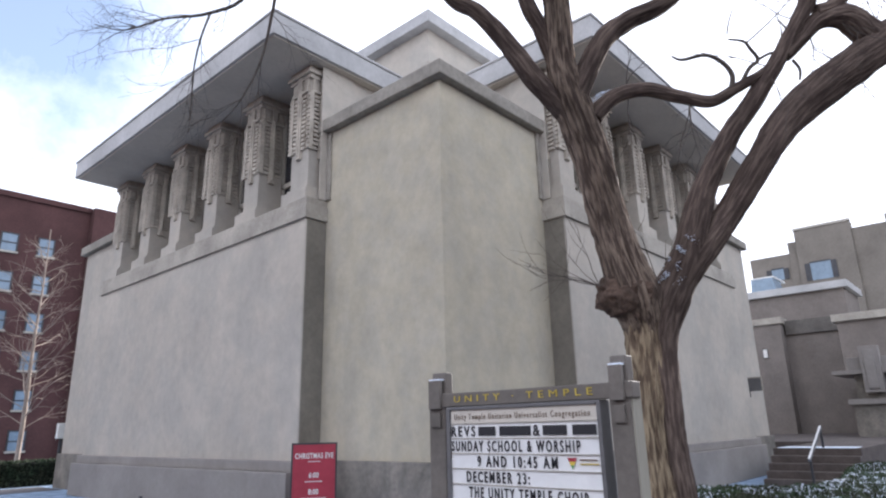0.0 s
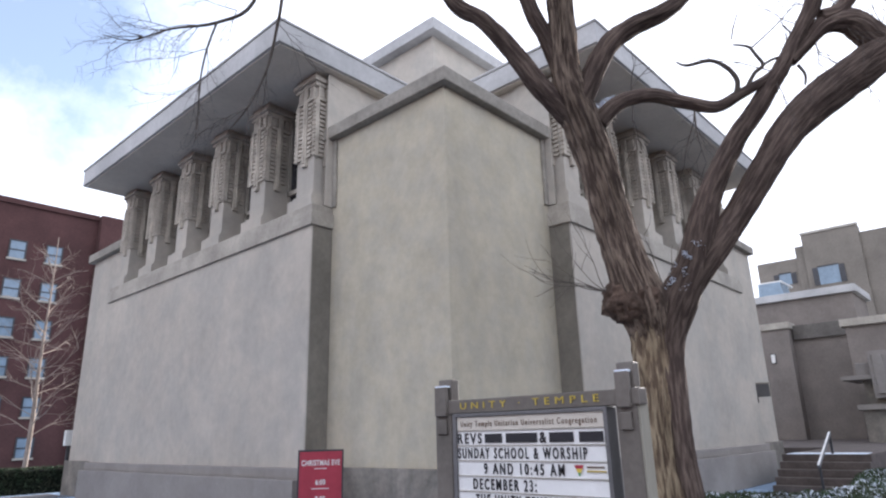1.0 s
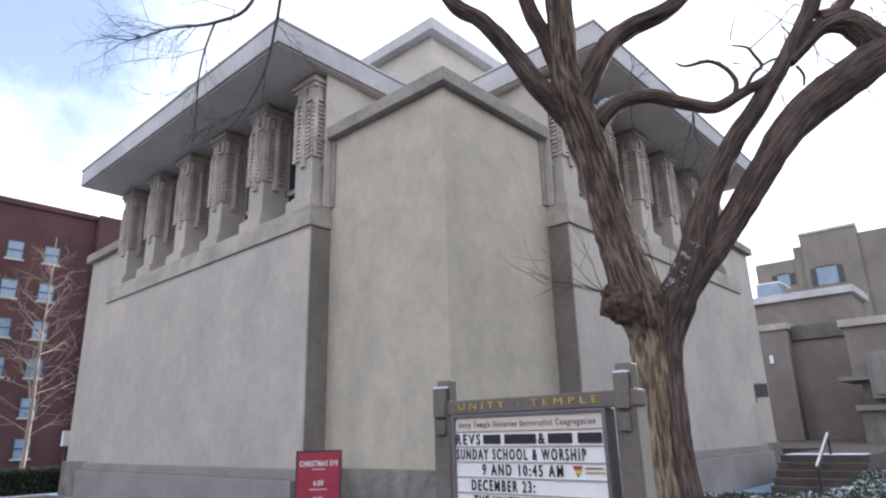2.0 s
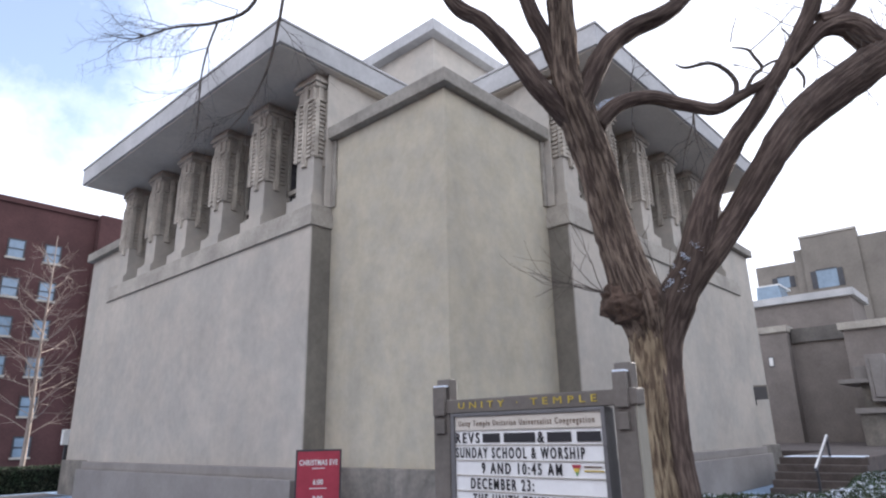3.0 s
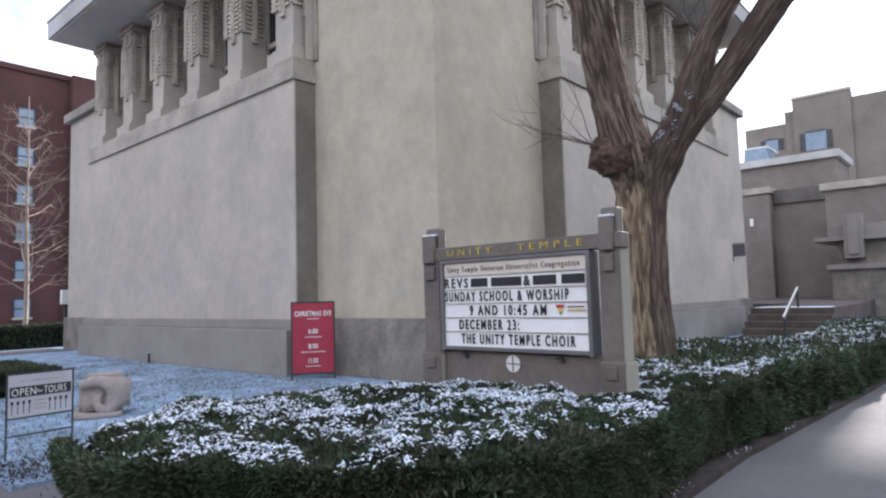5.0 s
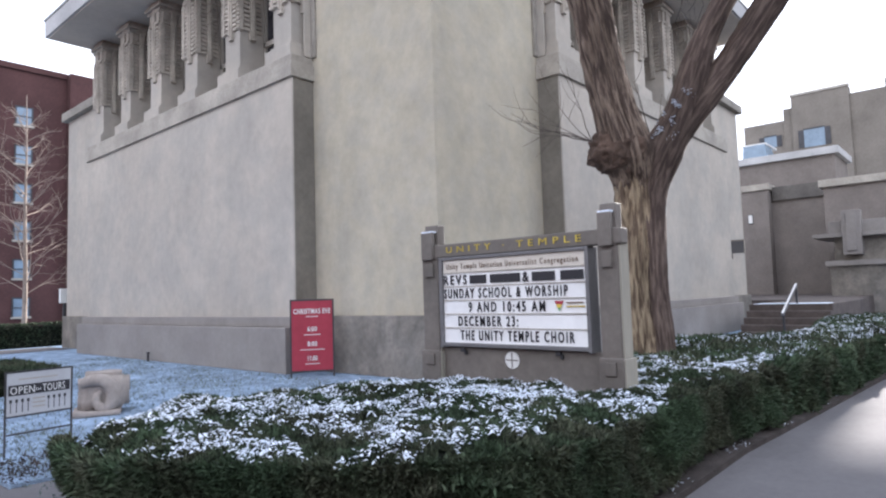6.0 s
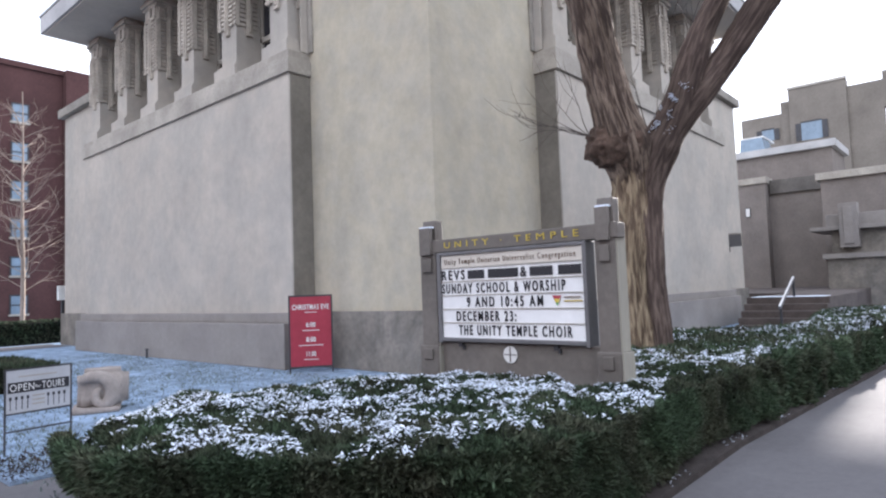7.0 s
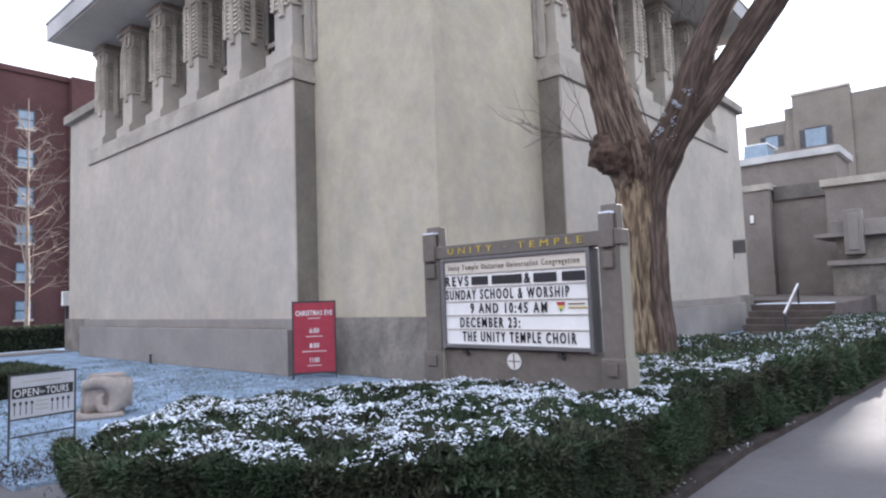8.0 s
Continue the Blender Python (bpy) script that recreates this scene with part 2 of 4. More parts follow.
def tube_into(bm, pts, sides=8, rough=0.0, ridges=0.0, steps=4):
    """A tapered limb through (x, y, z, radius) points, smoothed between them; ridges: bark plates along it."""
    flow = bm.verts.layers.float_vector.get("flow") or bm.verts.layers.float_vector.new("flow")
    P = [Vector(p[:3]) for p in pts]
    rad = [p[3] for p in pts]
    path, rr = [], []
    for i in range(len(P) - 1):
        a, b, c, d = P[max(i - 1, 0)], P[i], P[i + 1], P[min(i + 2, len(P) - 1)]
        for s in range(steps):
            u = s / steps
            path.append(0.5 * (2 * b + (c - a) * u + (2 * a - 5 * b + 4 * c - d) * u * u + (3 * b - a - 3 * c + d) * u ** 3))
            rr.append(rad[i] * (1 - u) + rad[i + 1] * u)
    path.append(P[-1]), rr.append(rad[-1])
    rings = []
    t = (path[1] - path[0]).normalized()
    side = t.orthogonal().normalized()
    run = 0.0
    for i, p in enumerate(path):
        t = (path[min(i + 1, len(path) - 1)] - path[max(i - 1, 0)]).normalized()
        side = (side - t * side.dot(t)).normalized()
        up = t.cross(side)
        run += (p - path[max(i - 1, 0)]).length
        ring = []
        for k in range(sides):
            ang = 2 * math.pi * k / sides
            ca_, sa_ = math.cos(ang), math.sin(ang)
            r = rr[i]
            if rough:
                r *= 1 + rough * noise.noise(Vector((ca_ * 1.4, sa_ * 1.4, run * 1.6 + P[0].x)))
            if ridges:
                w = noise.noise(Vector((ca_ * 6.5, sa_ * 6.5, run * 1.1))) + 0.5 * noise.noise(Vector((ca_ * 14, sa_ * 14, run * 2.6)))
                r += ridges * (0.45 - abs(w) * 2.2)
            vert = bm.verts.new(p + (side * ca_ + up * sa_) * r)
            vert[flow] = Vector((ca_ * rr[i], sa_ * rr[i], run))
            ring.append(vert)
        rings.append(ring)
    for a, b in zip(rings, rings[1:]):
        for k in range(sides):
            bm.faces.new((a[k], a[(k + 1) % sides], b[(k + 1) % sides], b[k]))
    bm.faces.new(rings[-1])
    bm.faces.new(rings[0][::-1])
    return bm


def tube(pts, sides=8, rough=0.0, ridges=0.0, steps=4):
    return tube_into(bmesh.new(), pts, sides, rough, ridges, steps)


def from_arrays(name, verts, faces, material, parent=None, label=""):
    me = bpy.data.meshes.new(name)
    me.from_pydata(verts, [], faces)
    me.materials.append(material)
    ob = new(name, me)
    if parent:
        ob.parent = parent
        ob.matrix_parent_inverse = parent.matrix_basis.inverted()
    return tagged(ob, label)


def text_mesh(body, size, width=None, depth=0.004, space=1.12, bold=0.0):
    cu = bpy.data.curves.new("lettering", "FONT")
    cu.body, cu.size, cu.extrude = body, size, depth
    cu.align_x, cu.align_y = "LEFT", "BOTTOM_BASELINE"
    cu.resolution_u = 3
    cu.space_character, cu.offset = space, bold
    tmp = new("lettering", cu)
    bpy.context.view_layer.update()
    me = bpy.data.meshes.new_from_object(tmp.evaluated_get(bpy.context.evaluated_depsgraph_get()))
    bpy.data.objects.remove(tmp)
    bm = bmesh.new()
    bm.from_mesh(me)
    bpy.data.meshes.remove(me)
    if width:
        lo, hi = min(v.co.x for v in bm.verts), max(v.co.x for v in bm.verts)
        for v in bm.verts:
            v.co.x = (v.co.x - lo) * width / (hi - lo)
    return bm


# ---- ground ----
bm = bmesh.new()
R0 = 900
for a, b in (((-R0, -R0), (R0, R0)),):
    vs = [bm.verts.new((x, y, -0.16)) for x, y in ((a[0], a[1]), (b[0], a[1]), (b[0], b[1]), (a[0], b[1]))]
    bm.faces.new(vs)
tagged(part("ground", bm, ASPHALT), "dark asphalt street ground reaching the horizon", "ground", kind="structure")
tagged(part("pavement", boxes((-11.5, -6.25, -9.2, 60, -0.3, -0.03), (-6.25, 60, -9.2, -5.2, -0.3, -0.03), (-6.25, -5.2, -5.2, -0.86, -0.3, -0.03)), PAVE), "pale grey concrete pavement round the corner lawn", "pavement", kind="structure")
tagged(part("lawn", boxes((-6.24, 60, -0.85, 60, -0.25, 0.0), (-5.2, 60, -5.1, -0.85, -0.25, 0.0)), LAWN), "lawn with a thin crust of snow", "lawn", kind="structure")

# ---- temple ----
W, PR, LN = 3.31, 0.51, 17.29
Z_LEDGE, Z_BASE, Z_BELT, Z_SILL, Z_TCOP, Z_TTOP, Z_SOF, Z_ROOF = 1.08, 0.88, 5.85, 6.32, 7.91, 8.20, 9.565, 10.13
temple = thing("church_building", (8.6, 8.6, 0), "massive grey-beige concrete church with pillared clerestory and flat overhanging roofs", "building")


def rot4(k):
    """Quarter turns about the centre of the square plan."""
    c = LN / 2
    return Matrix.Translation((c, c, 0)) @ Matrix.Rotation(radians(-90 * k), 4, "Z") @ Matrix.Translation((-c, -c, 0))


def pillar(m, parent):
    """One square pillar with a hanging strip and rows of teeth on each open face, and a stepped cap."""
    x0, x1, h = -0.38, 0.24, 0.31
    col = part("pillar", boxes((x0, x1, 0, 0.62, Z_SILL - 0.01, Z_SOF), bevel=0.012, m=m), STUCCO, parent, "square concrete pillar with geometric relief")
    part("pillar_foot", boxes((-0.505, 0.29, -0.12, 0.76, Z_SILL - 0.02, Z_SILL + 0.26), (x0 - 0.05, x1 + 0.05, -0.05, 0.67, Z_SILL + 0.26, Z_SILL + 0.34), bevel=0.012, m=m), STUCCO, col)
    mid = Matrix.Translation((x0 + h, h, 0))
    teeth = []
    tb = bmesh.new()
    for turn in (0, -90, 180):
        f = m @ mid @ Matrix.Rotation(radians(turn), 4, "Z")
        part("relief_strip", boxes((-0.075, 0.075, -h - 0.075, -h + 0.02, 7.32, 8.95), (-0.03, 0.03, -h - 0.10, -h - 0.07, 7.40, 8.95), bevel=0.012, m=f), ORN, col, "hanging vertical cast strip")
        part("relief_frame", boxes((-h - 0.03, -h + 0.07, -h - 0.06, -h + 0.02, 7.50, 8.9), (-0.30, 0.30, -h - 0.07, -h + 0.02, 8.88, 8.96), (-0.28, -0.12, -h - 0.05, -h + 0.02, 8.98, 9.22), (-0.07, 0.07, -h - 0.08, -h + 0.02, 8.94, 9.36), (0.12, 0.28, -h - 0.05, -h + 0.02, 8.98, 9.22), bevel=0.008, m=f), ORN, col, "cast relief panel")
        for i in range(13):
            z = 7.52 + i * 0.104
            for u in (-0.225, 0.085):
                box_into(tb, u, u + 0.14, -h - 0.05, -h + 0.02, z, z + 0.062, m=f)
            box_into(tb, -h - 0.065, -h - 0.03, -h - 0.065, -h + 0.02, z, z + 0.062, m=f)
    tagged(part("relief_tooth", tb, ORN, col, "rows of small cast blocks"), kind="stuff")
    part("pillar_cap", boxes((x0 - 0.07, x1 + 0.07, -0.07, 0.69, 9.22, 9.30), (x0 - 0.12, x1 + 0.12, -0.12, 0.74, 9.32, 9.42), (x0 - 0.05, x1 + 0.05, -0.05, 0.67, 9.30, Z_SOF), bevel=0.012, m=m), ORN, col, "stepped cast cap")


for k in range(4):
    m = rot4(k)
    near = k in (0, 3)
    tw = part("stair_tower", boxes((0, W + 0.3, 0, W + 0.3, 0, Z_TCOP), bevel=0.02, m=m), TOWERC if k == 0 else STUCCO, temple, "blank corner stair tower of mottled concrete")
    part("tower_coping", boxes((-0.18, W + 0.25, -0.18, W + 0.25, Z_TCOP, Z_TTOP), bevel=0.025, m=m), COPING, tw, "thin projecting concrete coping")
    for band in ((-0.05, 0.0, W - 0.15, W - 0.03), (W - 0.15, W - 0.03, -0.05, 0.0)):
        part("edge_band", boxes((*band, Z_SILL + 0.02, Z_TCOP - 0.004), bevel=0.006, m=m), COPING, tw, "narrow edge band, darker than the tower wall")
    part("tower_plinth", boxes((-0.10, W, -0.10, W, 0, Z_LEDGE), bevel=0.02, m=m), TPLINTH, tw, "dark stained low plinth")
    Y0, Y1 = W, LN - W
    arm = part("arm_wall", boxes((-PR, W + 0.6, Y0 + 0.004, Y1 - 0.004, 0, Z_BELT), bevel=0.02, m=m), STUCCO, temple, "smooth pebbled concrete wall")
    # thin dark sheets put the shade of the returns into their colour
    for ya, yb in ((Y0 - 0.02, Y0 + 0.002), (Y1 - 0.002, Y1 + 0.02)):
        part("return_strip", boxes((-PR + 0.025, -0.004, ya, yb, 0, Z_BELT - 0.03), m=m), RETURN_SHADE, arm, "return of the wall, coloured dark for its shade")
        part("pillar_return", boxes((-PR + 0.30, 0.7, ya, yb, Z_SILL + 0.02, Z_SOF), m=m), STUCCO, arm, "upper return of the wall")
    part("arm_plinth", boxes((-PR - 0.26, 0, Y0 - 0.04, Y1 + 0.04, 0, Z_BASE), (-PR - 0.12, 0, Y0 - 0.03, Y1 + 0.03, Z_BASE, Z_LEDGE), bevel=0.02, m=m), PLINTH, arm, "stepped concrete plinth")
    part("belt_course", boxes((-PR - 0.06, W, Y0 - 0.06, Y1 + 0.06, Z_BELT, Z_BELT + 0.32), (-PR - 0.02, W, Y0 - 0.02, Y1 + 0.02, Z_BELT + 0.32, Z_SILL), bevel=0.015, m=m), CAST, arm, "projecting concrete belt course")
    part("clerestory_wall", boxes((0.60, W + 0.6, Y0 + 0.02, Y1 - 0.02, Z_SILL, Z_SOF), bevel=0.01, m=m), STUCCO, arm, "recessed upper wall")
    if near:
        for i in range(6):
            pillar(m @ Matrix.Translation((0, 3.5 + 1.934 * i, 0)), temple)
        for i in range(5):
            y = 3.5 + 1.934 * i + 0.62
            win = part("window", boxes((0.30, 0.36, y, y + 1.314, Z_SILL, Z_SOF), m=m), GLASSDARK, temple, "dark leaded glass window")
            part("window_frame", boxes((0.24, 0.30, y, y + 1.314, 7.25, 7.36), (0.24, 0.30, y + 0.62, y + 0.69, Z_SILL, Z_SOF), (0.24, 0.30, y, y + 0.07, Z_SILL, Z_SOF), (0.24, 0.30, y + 1.244, y + 1.314, Z_SILL, Z_SOF), m=m), CAST, win)
    rf = part("arm_roof", boxes((-PR - 1.17, W + 0.8, Y0 - 0.25, Y1 + 0.25, Z_SOF, Z_ROOF - 0.06), (-PR - 1.20, W + 0.8, Y0 - 0.28, Y1 + 0.28, Z_ROOF - 0.06, Z_ROOF), bevel=0.02, m=m), ROOFC, temple, "flat overhanging grey concrete roof slab")
    # added panel whose lighter colour stands in for light bounced from below
    part("soffit", boxes((-PR - 1.10, W + 0.5, Y0 - 0.18, Y1 + 0.18, Z_SOF - 0.03, Z_SOF + 0.02), bevel=0.008, m=m), SOFFIT, rf, "smooth soffit panel, coloured lighter and warmer for bounced light")
    part("roof_upstand", boxes((1.6, W + 0.8, Y0 + 0.1, Y1 - 0.1, Z_ROOF, Z_ROOF + 0.22), bevel=0.02, m=m), ROOFC, rf, "raised inner roof step")
blk = part("central_block", boxes((3.3, LN - 3.3, 3.3, LN - 3.3, Z_TCOP, 12.29), bevel=0.02), STUCCO, temple, "square central block rising above the arms")
part("central_roof", boxes((3.02, LN - 3.02, 3.02, LN - 3.02, 12.29, 12.655), bevel=0.02), ROOFC, temple, "thin flat roof slab")
part("block_corner_ornament", boxes((3.22, 3.5, 3.22, 3.5, 10.3, 11.25), (3.18, 3.42, 3.18, 3.42, 10.3, 10.9), bevel=0.02), CAST, blk, "small cast corner ornament")

# sign plate that stands out from the far tower
plate = thing("projecting_wall_sign", (15.3, -0.3, 2.77), "small dark square sign plate fixed to the concrete wall", "sign")
part("plate", boxes((15.28, 15.33, -0.56, -0.12, 2.54, 3.0), bevel=0.01), CASEGREY, plate)
part("bracket", boxes((15.27, 15.34, -0.14, -0.0, 2.36, 3.02), bevel=0.008), STEEL, plate)
part("rim", boxes((15.26, 15.28, -0.57, -0.12, 2.96, 3.01), (15.26, 15.28, -0.57, -0.53, 2.54, 2.96), bevel=0.004), CAST, plate)

# ---- parish house, entrance terrace and steps ----
house = thing("parish_house", (30, 4, 0), "low grey-beige concrete parish house with flat copings", "building")
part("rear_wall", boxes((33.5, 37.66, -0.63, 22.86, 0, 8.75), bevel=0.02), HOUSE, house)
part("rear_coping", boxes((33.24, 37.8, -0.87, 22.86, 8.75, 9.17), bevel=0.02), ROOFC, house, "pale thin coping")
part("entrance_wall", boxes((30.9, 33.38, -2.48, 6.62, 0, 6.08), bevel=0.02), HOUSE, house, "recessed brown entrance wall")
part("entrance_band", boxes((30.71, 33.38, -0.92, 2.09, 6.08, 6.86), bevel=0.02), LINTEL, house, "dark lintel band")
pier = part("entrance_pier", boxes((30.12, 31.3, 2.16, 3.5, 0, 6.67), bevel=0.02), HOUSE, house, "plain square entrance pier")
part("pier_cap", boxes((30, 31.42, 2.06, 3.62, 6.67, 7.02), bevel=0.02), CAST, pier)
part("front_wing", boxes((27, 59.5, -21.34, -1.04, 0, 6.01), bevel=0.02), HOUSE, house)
part("wing_coping", boxes((26.81, 59.5, -21.46, -0.87, 6.01, 6.36), bevel=0.02), CAST, house)
# a small pale plaque on the pier; it gives no light
lamp = thing("wall_plaque", (30.05, 3.11, 5.11), "small pale plaque on the entrance pier", "lantern")
part("plate", boxes((30.03, 30.13, 3.01, 3.21, 4.88, 5.33), bevel=0.01), WHITEPAINT, lamp)
part("backplate", boxes((30.1, 30.14, 2.98, 3.25, 4.84, 5.38), bevel=0.005), STEEL, lamp)
sky_light = thing("roof_skylight", (36.5, 4.06, 9.17), "pale glazed skylight on the flat roof", "skylight")
bm = bmesh.new()
vs = box_into(bm, 35.59, 37.4, 3.24, 4.85, 9.17, 10.44)
for v in vs[4:]:
    v.co.x += 0.25
    v.co.y += 0.28 if v.co.y < 3.95 else -0.05
part("glazing", bm, PANE, sky_light)
part("glazing_bar", boxes((35.51, 38.7, 3.17, 4.92, 9.17, 9.29), (35.84, 38.58, 3.43, 4.86, 10.43, 10.52)), WHITEPAINT, sky_light)

terrace = thing("entrance_steps", (11.3, -2.7, 0), "brown concrete steps up to a snow-edged terrace", "steps")
part("landing", boxes((17.5, 30.9, -3.2, 5.0, 0.0, 0.85), bevel=0.015), STEPC, terrace)
part("landing", boxes((11.3, 17.498, -3.7, -1.66, 0.0, 0.87), bevel=0.015), STEPC, terrace)
for i in range(1, 5):
    part("step", boxes((11.3 - 0.3 * i, 11.3 - 0.3 * (i - 1) - 0.002, -3.7, -1.66, 0.0, 0.87 - 0.174 * i), bevel=0.02), STEPC, terrace)
part("snow_edge", boxes((11.29, 12.1, -3.6, -1.78, 0.871, 0.885), bevel=0.006), SNOW, terrace, "thin crust of snow on the landing")
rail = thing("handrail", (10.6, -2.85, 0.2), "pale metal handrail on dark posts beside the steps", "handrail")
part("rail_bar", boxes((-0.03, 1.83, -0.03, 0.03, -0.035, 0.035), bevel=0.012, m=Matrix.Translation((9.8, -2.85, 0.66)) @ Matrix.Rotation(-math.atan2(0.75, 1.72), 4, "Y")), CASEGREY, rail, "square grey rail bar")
part("rail_top", boxes((-0.02, 1.82, -0.026, 0.026, 0.036, 0.044), bevel=0.003, m=Matrix.Translation((9.8, -2.85, 0.66)) @ Matrix.Rotation(-math.atan2(0.75, 1.72), 4, "Y")), WHITEPAINT, rail, "thin white top face")
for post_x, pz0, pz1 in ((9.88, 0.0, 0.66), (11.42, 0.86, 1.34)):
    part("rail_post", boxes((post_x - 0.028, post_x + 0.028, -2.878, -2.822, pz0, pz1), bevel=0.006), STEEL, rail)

planter = thing("terrace_planter", (24.74, -4.3, 0), "large stepped concrete planter on a terrace pier", "planter")
part("pedestal", boxes((23.1, 26.88, -7.68, -1.74, 0, 2.11), bevel=0.02), TPLINTH, planter)
part("pedestal_cap", boxes((22.94, 26.88, -7.82, -1.6, 2.11, 2.32), bevel=0.02), PLINTH, planter)
part("bowl", boxes((23.36, 26.22, -6.9, -1.91, 2.32, 3.32), bevel=0.02), TPLINTH, planter)
part("bowl_slab", boxes((22.98, 26.48, -7.3, -1.18, 3.32, 3.48), (23.17, 26.36, -7.04, -1.77, 3.48, 4), bevel=0.02), PLINTH, planter)
part("face_block", boxes((22.84, 23.36, -2.98, -2.3, 2.56, 4.42), (22.76, 22.98, -2.82, -2.46, 2.72, 4.26), bevel=0.015), PLINTH, planter, "raised geometric face block")

# ---- notice board ----
sign = thing("notice_board", (-2.45, -3.2, 0), "grey-brown painted wooden notice board with white letter panel", "sign")
XS = -2.5
for ya, yb in ((-2.245, -2.01), (-4.40, -4.20)):
    post = part("post", boxes((XS - 0.06, XS + 0.13, ya, yb, 0, 1.98), bevel=0.012), SIGNPAINT, sign)
    # added pale sheets: the light on this side is in their colour
    part("lit_end_face", boxes((XS - 0.045, XS + 0.125, ya - 0.016, ya + 0.004, 0.80, 1.84), bevel=0.005), END_LIT, post, "thin added sheet, paler for the light on the post's end")
    part("post_head", boxes((XS - 0.02, XS + 0.10, ya + 0.02, yb - 0.02, 1.98, 2.205), bevel=0.012), SIGNPAINT, post)
    part("post_foot", boxes((XS - 0.09, XS + 0.16, ya - 0.02, yb + 0.02, 0, 0.805), bevel=0.015), SIGNPAINT, post)
    part("lit_end_face", boxes((XS - 0.075, XS + 0.155, ya - 0.036, ya - 0.016, 0.0, 0.80), bevel=0.005), END_LIT, post, "thin added sheet, paler for the light on the post's end")
    part("lap_block", boxes((XS - 0.09, XS - 0.06, ya + 0.05, yb - 0.05, 1.62, 1.77), bevel=0.008), SIGNPAINT, post)
    part("lap_block", boxes((XS - 0.11, XS - 0.06, ya + 0.035, yb - 0.035, 1.81, 2.115), bevel=0.008), SIGNPAINT, post)
    part("lap_block", boxes((XS - 0.11, XS - 0.09, ya + 0.05, yb - 0.05, 0.65, 0.77), bevel=0.008), SIGNPAINT, post)
    part("snow_cap", boxes((XS - 0.105, XS - 0.022, ya + 0.04, yb - 0.04, 2.115, 2.133), bevel=0.006), SNOW, post, "thin strip of snow")
part("crossbar", boxes((XS - 0.075, XS + 0.08, -4.44, -2.06, 1.83, 1.97), bevel=0.01), SIGNPAINT, sign)
part("lower_panel", boxes((XS - 0.02, XS + 0.16, -4.3, -2.25, 0.15, 0.845), bevel=0.01), SIGNPAINT, sign)
part("case_frame", boxes((XS - 0.08, XS + 0.10, -2.322, -2.272, 0.84, 1.825), (XS - 0.08, XS + 0.10, -4.115, -4.075, 0.84, 1.825), (XS - 0.08, XS + 0.10, -4.075, -2.322, 0.855, 0.895), (XS - 0.08, XS + 0.10, -4.075, -2.322, 1.79, 1.825), bevel=0.006), CASEGREY, sign, "grey metal display case frame")
board = part("letter_panel", boxes((XS - 0.055, XS + 0.06, -4.075, -2.322, 0.895, 1.79)), PANEL, sign, "white changeable letter panel")
part("header_strip", boxes((XS - 0.059, XS - 0.054, -4.07, -2.33, 1.655, 1.785)), HEADER, board, "cream heading strip")
for i in range(1, 6):
    z = 1.648 - 0.1485 * (i - 1)
    part("letter_rail", boxes((XS - 0.066, XS - 0.054, -4.073, -2.324, z - 0.005, z + 0.004)), CAST, board)
FACE = Matrix(((0, 0, -1, 0), (-1, 0, 0, 0), (0, 1, 0, 0), (0, 0, 0, 1)))


def pieces(bm):
    """The separate pieces of a mesh, each as a mesh of its own."""
    bmesh.ops.remove_doubles(bm, verts=bm.verts[:], dist=1e-5)
    left, found = set(bm.verts), []
    while left:
        todo, group = [left.pop()], []
        while todo:
            v = todo.pop()
            group.append(v)
            for e in v.link_edges:
                w = e.other_vert(v)
                if w in left:
                    left.remove(w)
                    todo.append(w)
        one, of = bmesh.new(), {}
        for v in group:
            of[v] = one.verts.new(v.co)
        for f in {f for v in group for f in v.link_faces}:
            one.faces.new([of[v] for v in f.verts])
        found.append(one)
    bm.free()
    return found


def letters(body, s0, s1, z, size, material, parent, name="lettering", x=XS - 0.063, space=1.42):
    """Raised words on the board, from share s0 to s1 of its width, on the line at height z."""
    bm = text_mesh(body, size, (s1 - s0) * 1.745, 0.003, space, 0.0022 if material is BLACK else 0.0)
    bm.transform(Matrix.Translation((x, -2.325 - 1.745 * s0, z)) @ FACE)
    if size < 0.09:
        return tagged(part(name, bm, material, parent), kind="stuff")
    for one in pieces(bm):
        part("letter", one, material, parent)


def bar(s0, s1, z, h, material, parent, x=XS - 0.063):
    """Plain bar in place of writing."""
    part("writing_bar", boxes((x - 0.003, x + 0.003, -2.325 - 1.745 * s1, -2.325 - 1.745 * s0, z, z + h)), material, parent)


letters("UNITY \u00b7 TEMPLE", 0.04, 0.99, 1.872, 0.095, GOLD, sign, x=XS - 0.081, space=1.7)
letters("Unity Temple Unitarian Universalist Congregation", 0.03, 0.96, 1.69, 0.085, INK, board)
letters("REVS", 0.005, 0.19, 1.522, 0.145, BLACK, board)
for sa, sb in ((0.215, 0.34), (0.37, 0.585), (0.665, 0.815), (0.85, 0.99)):
    bar(sa, sb, 1.525, 0.09, BLACK, board)
letters("&", 0.60, 0.645, 1.522, 0.145, BLACK, board)
letters("SUNDAY SCHOOL & WORSHIP", 0.005, 0.89, 1.375, 0.145, BLACK, board)
letters("9 AND 10:45 AM", 0.20, 0.745, 1.228, 0.145, BLACK, board)
letters("DECEMBER 23:", 0.115, 0.56, 1.078, 0.145, BLACK, board)
letters("THE UNITY TEMPLE CHOIR", 0.13, 0.92, 0.93, 0.145, BLACK, board)
bar(0.88, 0.98, 1.30, 0.012, INK, board)
bar(0.88, 0.99, 1.265, 0.012, GOLD, board)
